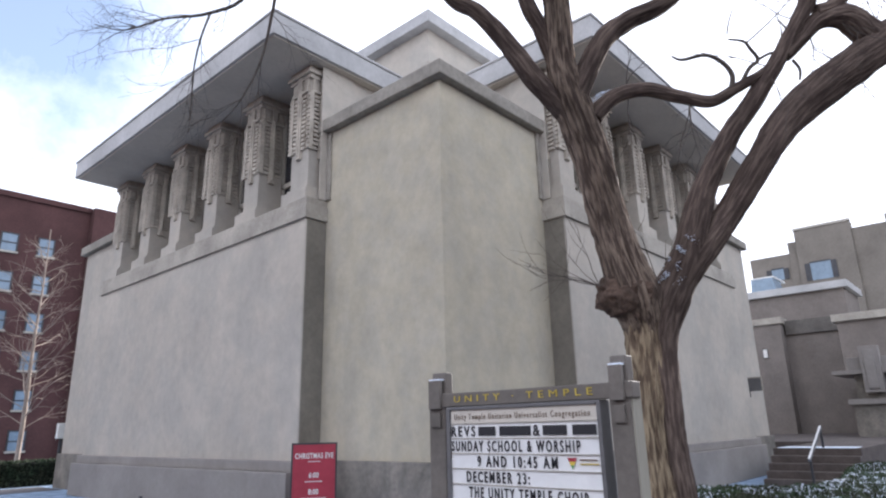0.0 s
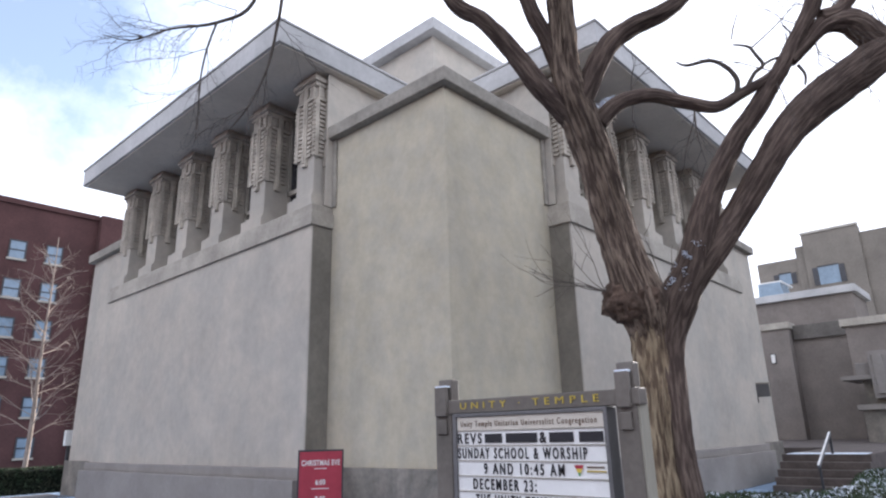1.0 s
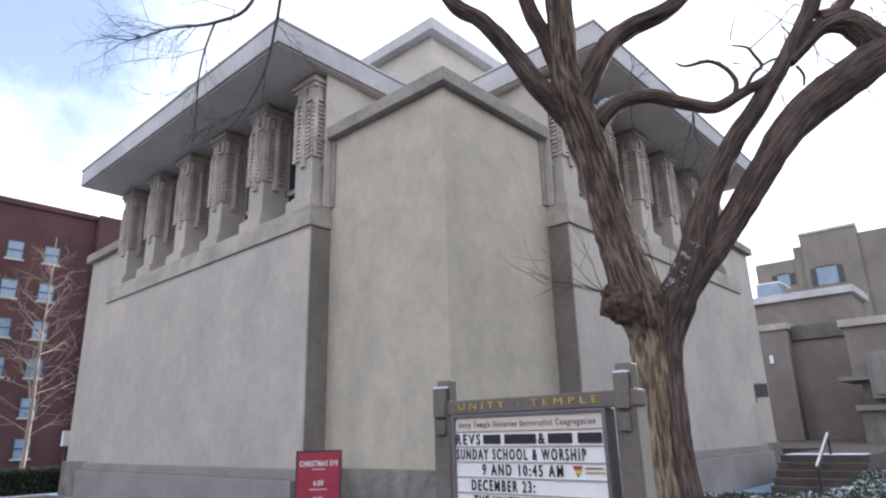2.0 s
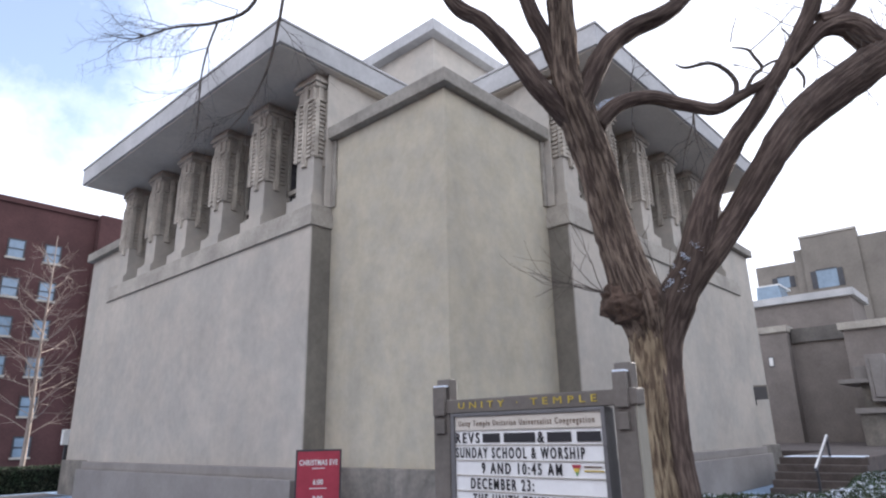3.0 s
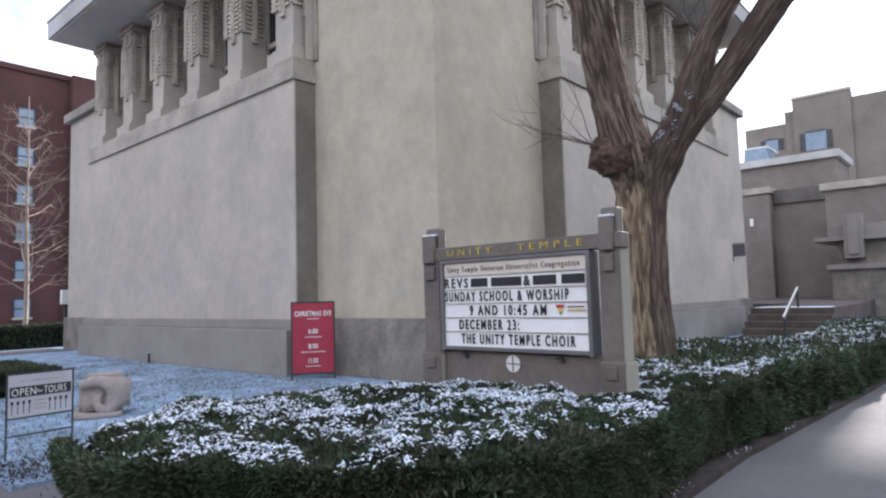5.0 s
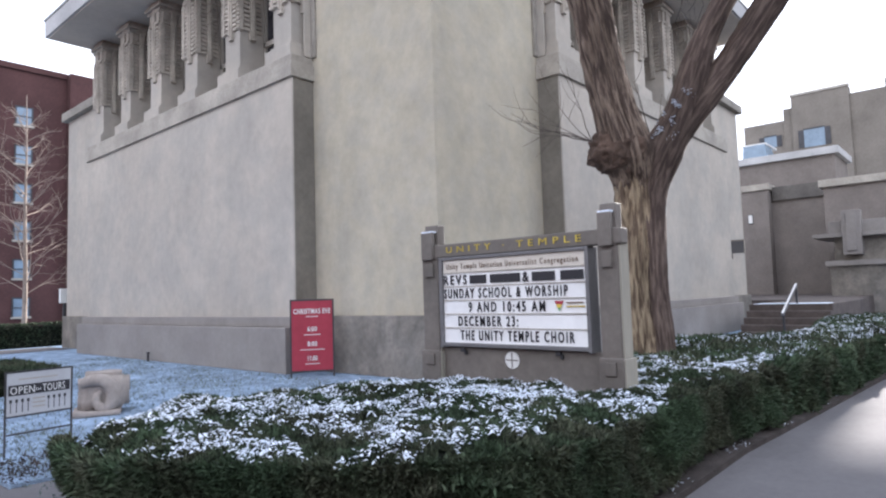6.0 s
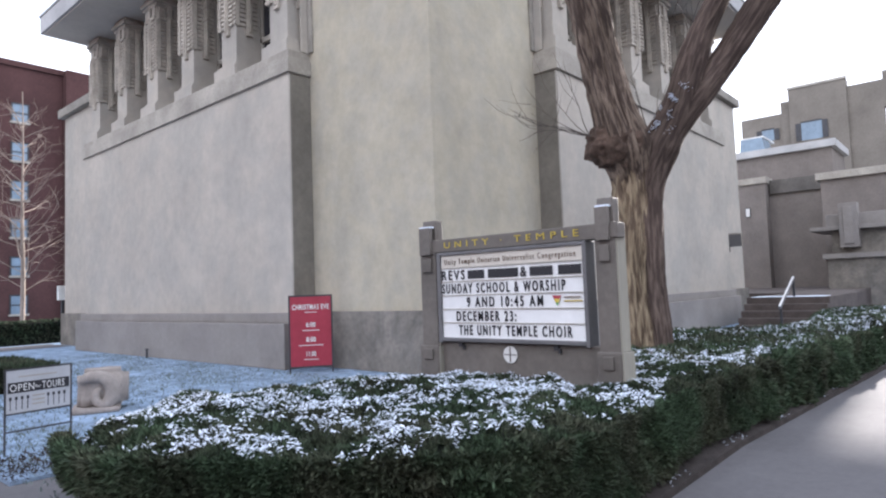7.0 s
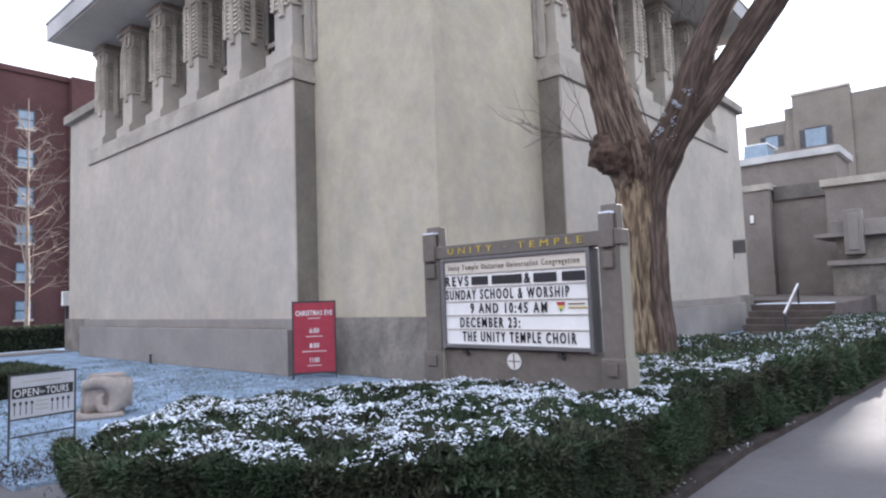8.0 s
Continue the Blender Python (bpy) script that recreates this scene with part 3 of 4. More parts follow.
for i, pm in enumerate((RED, YELLOWP, GREENP)):
    bm = bmesh.new()
    yc, w0, w1 = -2.325 - 1.745 * 0.835, 0.05 * (1 - i / 3), 0.05 * (1 - (i + 1) / 3) + 0.002
    z0, z1 = 1.325 - 0.033 * i, 1.325 - 0.033 * (i + 1)
    bm.faces.new([bm.verts.new((XS - 0.067, yc + a, z)) for a, z in ((w0, z0), (-w0, z0), (-w1, z1), (w1, z1))])
    part("triangle_print", bm, pm, board)
# chalice roundel
bm = bmesh.new()
bmesh.ops.create_cone(bm, segments=32, radius1=0.085, radius2=0.085, depth=0.012, cap_ends=True, matrix=Matrix.Translation((XS - 0.028, -3.19, 0.735)) @ Matrix.Rotation(radians(90), 4, "Y"))
rd = part("roundel", bm, WHITEPAINT, sign, "white round emblem")
part("roundel_cross", boxes((XS - 0.038, XS - 0.034, -3.196, -3.184, 0.66, 0.81), (XS - 0.038, XS - 0.034, -3.265, -3.115, 0.73, 0.74)), SIGNPAINT, rd)
for yy in (-2.56, -3.74):
    part("latch", boxes((XS - 0.06, XS - 0.02, yy - 0.025, yy + 0.025, 0.80, 0.84), (XS - 0.05, XS - 0.02, yy - 0.045, yy - 0.02, 0.77, 0.815), bevel=0.004), STEEL, sign, "small dark latch")

# ---- red service-times sign ----
red = thing("event_sign", (-0.67, 2.48, 0), "red banner sign with white lettering in a dark metal frame", "sign")
RM = Matrix.Translation((-1.02, 2.76, 0)) @ Matrix.Rotation(math.atan2(-0.49, 0.61), 4, "Z")
RW = 0.79


def on_red(bm):
    bm.transform(RM)
    return bm


part("banner", on_red(boxes((0.02, RW - 0.02, -0.012, 0.012, 0.12, 1.38), bevel=0.004)), RED, red)
for xa in (0.0, RW - 0.03):
    part("leg", on_red(boxes((xa, xa + 0.03, -0.018, 0.018, 0.0, 1.41), bevel=0.004)), STEEL, red)
for za in (1.38, 0.09):
    part("frame_bar", on_red(boxes((0.03, RW - 0.03, -0.016, 0.016, za, za + 0.03), bevel=0.004)), STEEL, red)


def red_words(body, cx, z, size, width):
    bm = text_mesh(body, size, width, 0.002, bold=0.0035)
    bm.transform(Matrix.Translation((cx - width / 2, -0.016, z)) @ Matrix.Rotation(radians(90), 4, "X"))
    part("lettering", on_red(bm), WHITEPAINT, red)


red_words("CHRISTMAS EVE", RW / 2, 1.15, 0.125, 0.66)
for txt, z in (("6:00", 0.83), ("8:00", 0.56), ("11:00", 0.30)):
    red_words(txt, RW / 2, z, 0.12, 0.17)
for z, wd in ((1.09, 0.22), (0.76, 0.30), (0.49, 0.44), (0.235, 0.26)):
    part("writing_bar", on_red(boxes((RW / 2 - wd / 2, RW / 2 + wd / 2, -0.016, -0.012, z, z + 0.012))), WHITEPAINT, red)

# ---- open-for-tours sign ----
tours = thing("tours_sign", (-5.6, 0.17, 0), "small black and white tours sign in a black wire frame", "sign")
TM = Matrix.Translation((-6.03, 0.19, -0.02)) @ Matrix.Rotation(math.atan2(0.055, 0.56), 4, "Z")
TW = 0.605


def on_tours(bm):
    bm.transform(TM)
    return bm


for xa in (0.0, TW - 0.016):
    part("leg", on_tours(boxes((xa, xa + 0.016, -0.008, 0.008, 0.0, 0.83), bevel=0.003)), STEEL, tours)
for za in (0.815, 0.395, 0.23):
    part("frame_bar", on_tours(boxes((0.016, TW - 0.016, -0.008, 0.008, za, za + 0.015))), STEEL, tours)
part("plate", on_tours(boxes((0.018, TW - 0.018, -0.005, 0.005, 0.412, 0.813))), PLATE, tours)
part("title_band", on_tours(boxes((0.03, TW - 0.03, -0.009, -0.004, 0.60, 0.70))), BLACK, tours)
bm = text_mesh("OPEN", 0.10, 0.21, 0.001)
bm.transform(Matrix.Translation((0.045, -0.011, 0.615)) @ Matrix.Rotation(radians(90), 4, "X"))
part("lettering", on_tours(bm), WHITEPAINT, tours)
bm = text_mesh("for", 0.045, 0.05, 0.001)
bm.transform(Matrix.Translation((0.265, -0.011, 0.63)) @ Matrix.Rotation(radians(90), 4, "X"))
part("lettering", on_tours(bm), WHITEPAINT, tours)
bm = text_mesh("TOURS", 0.10, 0.205, 0.001)
bm.transform(Matrix.Translation((0.325, -0.011, 0.615)) @ Matrix.Rotation(radians(90), 4, "X"))
part("lettering", on_tours(bm), WHITEPAINT, tours)
for i in range(8):
    xa = 0.04 + (0.05 * i if i < 4 else 0.15 + 0.05 * i - 0.02)
    part("printed_lamp", on_tours(boxes((xa, xa + 0.022, -0.008, -0.004, 0.535, 0.565), (xa + 0.008, xa + 0.014, -0.008, -0.004, 0.44, 0.535))), BLACK, tours)
for a_, b_, z in ((0.12, 0.46, 0.745), (0.24, 0.35, 0.55), (0.24, 0.35, 0.51), (0.24, 0.35, 0.47)):
    part("writing_bar", on_tours(boxes((a_, b_, -0.008, -0.004, z, z + 0.012))), CAST, tours)

# ---- carved stone fragment on the lawn ----
bm = bmesh.new()
bmesh.ops.create_cube(bm, size=1.0, matrix=Matrix.Translation((0, 0, 0.27)) @ Matrix.Diagonal((0.60, 0.5, 0.54, 1)))
bmesh.ops.bevel(bm, geom=bm.edges[:], offset=0.09, segments=3, affect="EDGES")
bmesh.ops.subdivide_edges(bm, edges=bm.edges[:], cuts=2, use_grid_fill=True)
for v in bm.verts:
    v.co += v.normal * 0.03 * noise.noise(v.co * 5)
scroll = thing("carved_stone", (-4.42, 2.12, 0), "pale weathered stone block carved with a scroll", "stone")
SM = Matrix.Translation((-4.42, 2.12, 0.0)) @ Matrix.Rotation(radians(-22), 4, "Z")
bm.transform(SM)
part("block", bm, STONE, scroll, smooth=True)
pts = [(-0.25, -0.20, 0.40, 0.06), (-0.16, -0.25, 0.45, 0.075), (0.0, -0.27, 0.44, 0.085), (0.10, -0.28, 0.33, 0.095), (0.11, -0.28, 0.18, 0.10), (0.02, -0.28, 0.09, 0.085), (-0.07, -0.27, 0.14, 0.06), (-0.08, -0.26, 0.24, 0.05), (-0.03, -0.25, 0.30, 0.03)]
bm = tube(pts, 8)
bm.transform(SM)
part("volute", bm, STONE, scroll, "rolled scroll", smooth=True)
bm = boxes((-0.36, 0.20, -0.38, 0.22, 0.0, 0.07), bevel=0.03, m=SM)
part("foot_slab", bm, STONE, scroll)

# ---- lawn details ----
stake = thing("garden_stake", (-0.88, 8.9, 0), "short dark stake in the snowy lawn beside the wall", "stake")
part("shaft", tube([(-0.88, 8.9, -0.05, 0.03), (-0.88, 8.9, 0.1, 0.03), (-0.88, 8.9, 0.22, 0.028)], 8), STEEL, stake)
part("cap", boxes((-0.915, -0.845, 8.865, 8.935, 0.2, 0.23), bevel=0.008), STEEL, stake)
tagged(part("garden_path", boxes((-6.24, -0.2, 16.2, 18.2, -0.1, 0.012)), PAVE), "pale concrete path across the lawn", "path", kind="structure")
tagged(part("street_pavement_edge", boxes((-11.7, -11.5, -9.4, 60, -0.3, -0.025), (-11.5, 60, -9.4, -9.2, -0.3, -0.025), bevel=0.01), CAST), "grey concrete kerb", "kerb", kind="structure")
post = thing("utility_box", (0.83, 20.1, 0), "white utility box on a dark post", "box")
part("box", boxes((0.66, 1.0, 20.0, 20.2, 1.55, 2.1), bevel=0.02), WHITEPAINT, post)
part("post", boxes((0.78, 0.88, 20.05, 20.15, 0, 1.55)), STEEL, post)

# ---- planting ----
rng = np.random.default_rng(7)


def sprigs(points, normals, size, leaves=6, spread=0.9):
    """Many small sprays of narrow leaves, each at a point and leaning round its normal."""
    n = len(points)
    P = np.repeat(points, leaves, 0)
    D = np.repeat(normals, leaves, 0) + rng.normal(0, spread, (n * leaves, 3)) * 0.6
    D /= np.linalg.norm(D, axis=1)[:, None]
    S = np.cross(D, rng.normal(0, 1, (n * leaves, 3)))
    S /= np.linalg.norm(S, axis=1)[:, None]
    L = size * rng.uniform(0.6, 1.4, (n * leaves, 1))
    wd = L * rng.uniform(0.09, 0.17, (n * leaves, 1))
    v = np.stack([P - S * wd * 0.3, P + D * L * 0.55 - S * wd, P + D * L, P + D * L * 0.5 + S * wd], 1).reshape(-1, 3)
    f = np.arange(len(v)).reshape(-1, 4)
    return v.tolist(), f.tolist()


def flakes(points, size):
    """Small uneven lumps of snow."""
    n = len(points)
    a = rng.uniform(0, 6.28, n)
    s = size * rng.uniform(0.5, 1.5, n)
    e = rng.uniform(0.18, 0.55, n)
    c, d = np.cos(a) * s, np.sin(a) * s
    z = rng.uniform(0.12, 0.4, n) * s
    def at(x, y, h):
        return points + np.stack([x, y, h], 1)
    tilt = rng.normal(0, 0.4, n) * s
    v = np.stack([at(c, d, tilt), at(-d * e, c * e, 0 * z), at(-c, -d, -tilt), at(d * e, -c * e, 0 * z), at(0 * c, 0 * c, z), at(0 * c, 0 * c, -z * 0.5)], 1).reshape(-1, 3)
    base = np.arange(n)[:, None] * 6
    f = np.concatenate([base + np.array(t) for t in ((0, 1, 4), (1, 2, 4), (2, 3, 4), (3, 0, 4), (1, 0, 5), (2, 1, 5), (3, 2, 5), (0, 3, 5))])
    return v.tolist(), f.tolist()


def nz(p, s, seed=0.0):
    return np.array([noise.noise(Vector((x * s + seed, y * s, z * s))) for x, y, z in p])


HEDGE_H = 0.58


def hedge_back(x):
    return np.interp(x, [-6.3, -6.0, -5.4, -4.8, -3.8, -2.9, -2.5, -2.2, -1.0, 1.0, 3.2, 4.2, 5.2, 9.0], [-2.3, -1.8, -1.43, -1.5, -1.75, -2.05, -2.2, -2.9, -2.6, -2.3, -2.2, -3.4, -4.25, -3.7])


def hedge_front(x):
    """The clipped front line: straight along the pavement, cut round at the street corner."""
    return np.where(x > -4.6, -5.08 - 0.072 * np.maximum(x + 2.0, 0), -5.08 + ((-4.6 - x) / 1.7) ** 2 * 1.9)


def hedge_top(x, y):
    p = np.stack([x, y, 0 * x], 1)
    z = HEDGE_H + 0.08 * nz(p, 0.9) + 0.07 * nz(p, 2.6, 9.0) + 0.035 * nz(p, 6.5, 2.0) + np.interp(x, [-3.8, -2.7, 0.6, 2.2, 3.4, 4.2, 5.2], [0, -0.07, -0.07, -0.03, -0.04, -0.07, 0.05])
    edge = np.minimum(np.minimum(y - hedge_front(x), hedge_back(x) - y), x + 6.3)
    end = np.clip(1 - (x + 6.3) / 0.8, 0, 1) ** 2
    return z - 0.20 * np.clip(1 - edge / 0.34, 0, 1) ** 2 - 0.14 * end


hedge = thing("hedge", (2, -3.8, 0), "deep clipped evergreen hedge with snow scattered over its top", "hedge")
# solid inner mass, near black to stand in for shade among the needles
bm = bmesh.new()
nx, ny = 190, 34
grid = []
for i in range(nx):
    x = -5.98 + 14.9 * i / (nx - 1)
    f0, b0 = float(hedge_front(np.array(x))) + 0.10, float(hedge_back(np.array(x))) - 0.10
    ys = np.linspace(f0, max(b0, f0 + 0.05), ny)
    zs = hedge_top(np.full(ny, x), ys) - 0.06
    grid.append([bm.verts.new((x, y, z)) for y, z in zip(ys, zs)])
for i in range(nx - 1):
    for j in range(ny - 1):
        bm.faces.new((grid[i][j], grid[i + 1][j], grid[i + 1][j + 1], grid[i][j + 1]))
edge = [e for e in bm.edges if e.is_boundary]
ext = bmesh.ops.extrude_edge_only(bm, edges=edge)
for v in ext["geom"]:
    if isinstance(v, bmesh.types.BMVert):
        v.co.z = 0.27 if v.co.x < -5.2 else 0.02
part("inner_mass", bm, CORE_SHADE, hedge, "solid inner mass, near black for the shade between needles", smooth=True)


def hedge_points(count, x0, x1):
    x = rng.uniform(x0, x1, count)
    f, b = hedge_front(x), hedge_back(x)
    y = f + (b - f) * rng.uniform(0, 1, count)
    keep = rng.uniform(0, 3.9, count) < (b - f)
    x, y = x[keep], y[keep]
    return np.stack([x, y, hedge_top(x, y) - 0.03], 1)


def face_points(count, x0, x1, low):
    x = rng.uniform(x0, x1, count)
    z = rng.uniform(np.where(x < -5.25, 0.25, low), HEDGE_H - 0.04, count)
    y = hedge_front(x) + 0.05 * (z / HEDGE_H) - 0.01 + np.where(x < -4.6, 0.15 * (1 - z / HEDGE_H) * np.clip((-4.6 - x) / 0.8, 0, 1), 0)
    p = np.stack([x, y, z], 1)
    p[:, 1] += 0.10 * nz(p, 2.2) + 0.07 * nz(p, 5.0, 3.0)
    nrm = np.tile([0, -1.0, 0.35], (count, 1))
    s = np.where(x < -4.6, -2 * 1.9 * ((-4.6 - x) / 1.7) / 1.7, 0)
    nrm[:, 0] = s
    nrm[:, :2] /= np.linalg.norm(nrm[:, :2], axis=1)[:, None]
    return p, nrm


V, F = [], []
for pts, nrm, size in (
    (hedge_points(46000, -6.3, 0.0), None, 0.046),
    (hedge_points(12000, 0.0, 9.0), None, 0.085),
    (*face_points(20000, -6.28, -1.0, 0.08), 0.05),
    (*face_points(9000, -1.0, 9.0, 0.03), 0.085),
):
    if nrm is None:
        nrm = np.tile([0, 0, 0.8], (len(pts), 1))
    v, f = sprigs(pts, nrm, size)
    k = len(V)
    V += v
    F += [[i + k for i in q] for q in f]
# the left end and the back edge
cnt = 4500
y = rng.uniform(-3.3, -1.85, cnt)
z = rng.uniform(0.24, HEDGE_H - 0.05, cnt)
p = np.stack([-6.36 + 0.1 * rng.uniform(0, 1, cnt) + 0.10 * (1 - z / HEDGE_H) + 0.10 * ((y + 2.55) / 0.6) ** 2, y, np.minimum(z, 0.46)], 1)
v, f = sprigs(p, np.tile([-1.0, 0, 0.3], (cnt, 1)), 0.065)
k = len(V)
V += v
F += [[i + k for i in q] for q in f]
tagged(from_arrays("foliage", V, F, LEAF, hedge, "dark green needles"), kind="stuff")
pts = hedge_points(180000, -6.2, 8.9)
# the extra snow beyond x = 3.8 stands in for sunlight on the hedge
m1 = 0.8 * nz(pts * np.array([1, 1.6, 1]), 1.1, 4.0) + 0.7 * nz(pts, 3.6, 1.0) + 0.9 * nz(pts, 11.0, 2.0) + 0.08 * (pts[:, 0] > 0.3) + 1.3 * np.clip((pts[:, 0] - 3.8) / 1.0, 0, 1)
keep = (m1 + rng.normal(0, 0.16, len(pts)) > 0.10) & (pts[:, 1] > hedge_front(pts[:, 0]) + np.where(pts[:, 0] < 3.5, 0.20 + 0.42 * nz(pts, 0.9, 6.0), 0.06))
pts = pts[keep]
pts[:, 2] += 0.02 + rng.uniform(0, 0.035, len(pts))
V, F = flakes(pts, 0.0175)
tagged(from_arrays("snow", V, F, SNOW, hedge, "broken patches of snow, denser to brighten the far end"), kind="stuff")
for i in range(14):
    x = -6.1 + 0.16 * i
    yf = float(hedge_front(np.array(x))) + 0.22
    part("stem", tube([(x, yf, -0.02, 0.016), (x + random.uniform(-0.06, 0.06), yf, 0.16, 0.013), (x + random.uniform(-0.12, 0.12), yf + 0.03, 0.42, 0.008)], 6), PALEBARK, hedge, "bare grey stem")
bm = bmesh.new()
outline = ((-6.0, -3.6), (-5.22, -4.4), (-5.22, -5.196), (-2.0, -5.196), (9.0, -6.0), (9.0, -3.6), (4.4, -3.2), (3.3, -2.1), (1.0, -2.2), (-2.3, -2.0), (-5.4, -1.6), (-5.9, -2.0))
top, bottom = [bm.verts.new((x, y, 0.018)) for x, y in outline], [bm.verts.new((x, y, -0.2)) for x, y in outline]
bm.faces.new(top), bm.faces.new(bottom[::-1])
for a in range(len(outline)):
    bm.faces.new((bottom[a], bottom[a - len(outline) + 1], top[a - len(outline) + 1], top[a]))
tagged(part("planting_bed", bm, SOIL), "dark mulch bed under the hedge", "soil", kind="structure")


def low_hedge(name, x0, x1, y0, y1, h, label, count):
    ob = thing(name, ((x0 + x1) / 2, (y0 + y1) / 2, 0), label, "hedge")
    # the near-black core gives the shade inside the shrub by colour
    part("inner_mass", boxes((x0 + 0.06, x1 - 0.06, y0 + 0.06, y1 - 0.06, 0, h - 0.05), bevel=0.08), CORE_SHADE, ob)
    A = rng.uniform(0, 1, (count, 3))
    side = rng.integers(0, 3, count)
    p = np.array([x0, y0, 0.02]) + A * np.array([x1 - x0, y1 - y0, h - 0.02])
    p[side == 0, 2] = h - 0.03
    p[side == 1, 1] = y0 + 0.03
    p[side == 2, 0] = x0 + 0.03
    nrm = np.array([[0, 0, 1.0], [0, -1, 0.3], [-1, 0, 0.3]])[side]
    v, f = sprigs(p, nrm, 0.10)
    tagged(from_arrays("foliage", v, f, LEAF, ob), kind="stuff")


low_hedge("low_hedge", -6.1, -3.95, 5.2, 8.0, 0.36, "low clipped dark shrub bed beside the snowy lawn", 6000)
low_hedge("boundary_hedge", -9.0, 1.9, 18.9, 19.7, 0.80, "clipped green boundary hedge in front of the brick building", 5000)

# frosted grass over the lawn
cnt = 26000
p = np.stack([rng.uniform(-6.2, -0.9, cnt), rng.uniform(-2.0, 12.0, cnt), np.full(cnt, 0.0)], 1)
keep = nz(p, 0.8, 5.0) + rng.normal(0, 0.25, cnt) > -0.05
v, f = sprigs(p[keep], np.tile([0, 0, 0.9], (int(keep.sum()), 1)), 0.035, leaves=2, spread=0.7)
tagged(from_arrays("lawn_grass", v, f, BLADE), "frosted grass blades pushing through the snow", "grass", kind="stuff")
cnt = 500
p = np.stack([rng.uniform(-3.6, 6.0, cnt), np.zeros(cnt), np.full(cnt, 0.03)], 1)
p[:, 1] = hedge_front(p[:, 0]) - np.abs(rng.normal(0.0, 0.06, cnt)).clip(0, 0.105)
p = p[nz(p, 1.3, 8.0) > 0.05]
v, f = flakes(p, 0.011)
tagged(from_arrays("bed_snow", v, f, SNOW), "specks of snow on the mulch under the hedge", "snow", kind="stuff")
cnt = 450
p = np.stack([rng.uniform(-6.3, -5.3, cnt), rng.uniform(-0.9, 0.1, cnt), np.full(cnt, 0.015)], 1)
p[:, 2] = np.where(p[:, 0] < -6.25, -0.02, 0.012)
v, f = sprigs(p, np.tile([0, 0, 0.3], (cnt, 1)), 0.05, leaves=2)
tagged(from_arrays("fallen_leaves", v, f, SOIL), "dark fallen leaves at the edge of the lawn", "leaves", kind="stuff")

# ---- street tree ----
tree = thing("street_tree", (0.7, -3.28, 0), "large bare forked street tree with ridged brown bark", "tree")
part("trunk", tube([(0.66, -3.18, -0.14, 0.4), (0.65, -3.17, 0.46, 0.275), (0.56, -3.18, 1.57, 0.235), (0.54, -3.22, 2.58, 0.27), (0.37, -3.26, 3.29, 0.24)], 72, 0.10, 0.04, 16), BARK, tree, "peeling tan bark", smooth=True)
part("leader", tube([(0.56, -3.18, 2.2, 0.16), (0.54, -3.22, 2.73, 0.23), (0.31, -3.24, 3.29, 0.34), (-0.03, -3.19, 4.09, 0.265), (-0.43, -3.18, 5.1, 0.245), (-0.75, -3.13, 5.81, 0.25), (-1, -3.13, 6.42, 0.19), (-1.24, -3.27, 7.33, 0.17), (-1.59, -3.35, 9.54, 0.1)], 72, 0.10, 0.04, 16), UPPERBARK, tree, smooth=True)


def limb(*pts, ridges=0.022, sides=36):
    return part("limb", tube(pts, sides, 0.08, ridges, 10), LIMBBARK, tree, smooth=True)


limb((0.76, -3.40, -0.15, 0.27), (0.73, -3.40, 0.46, 0.195), (0.65, -3.39, 1.37, 0.175), (0.63, -3.41, 2.17, 0.18), (0.61, -3.43, 2.73, 0.205), (0.65, -3.60, 3.28, 0.27), (0.69, -3.87, 3.78, 0.230), (0.67, -4.22, 4.64, 0.170), (0.75, -4.62, 5.34, 0.135), (0.87, -4.95, 5.78, 0.130), (0.94, -5.17, 6.11, 0.120), (1.00, -5.37, 6.39, 0.105), (1.05, -5.59, 6.76, 0.090), (1.11, -5.82, 7.14, 0.110), (1.08, -6.03, 7.66, 0.090))
limb((0.63, -3.57, 3.08, 0.16), (0.72, -3.84, 3.58, 0.20), (0.97, -4.43, 4.37, 0.180), (1.10, -4.87, 4.99, 0.190), (1.23, -5.24, 5.52, 0.220), (1.48, -5.72, 5.98, 0.260), (1.70, -6.10, 6.27, 0.270), (1.94, -6.53, 6.59, 0.260), (2.34, -7.18, 7.10, 0.180))
limb((1.04, -5.44, 6.42, 0.090), (1.16, -5.66, 6.66, 0.100), (1.27, -5.88, 6.88, 0.120), (1.49, -6.16, 6.93, 0.170), (1.74, -6.35, 6.71, 0.200), (1.99, -6.54, 6.52, 0.200))
limb((1.22, -5.88, 6.99, 0.100), (1.36, -6.08, 7.06, 0.100), (1.45, -6.31, 7.35, 0.090), (1.51, -6.59, 7.87, 0.060))
limb((-0.76, -3.08, 5.71, 0.16), (-1.20, -2.82, 6.20, 0.14), (-1.56, -2.64, 6.69, 0.13), (-1.90, -2.43, 7.08, 0.11), (-2.26, -2.14, 7.44, 0.10), (-3.01, -1.88, 8.75, 0.07), (-4.22, -1.63, 8.66, 0.05))
limb((-0.78, -3.18, 5.91, 0.16), (-0.68, -3.58, 6.63, 0.14), (-0.51, -3.90, 6.92, 0.13), (-0.15, -4.43, 7.23, 0.11), (0.42, -5.05, 8.22, 0.07))
limb((-1.05, -3.08, 6.47, 0.12), (-1.27, -3.02, 6.87, 0.11), (-1.52, -2.94, 7.33, 0.10), (-2.00, -2.84, 8.64, 0.06))
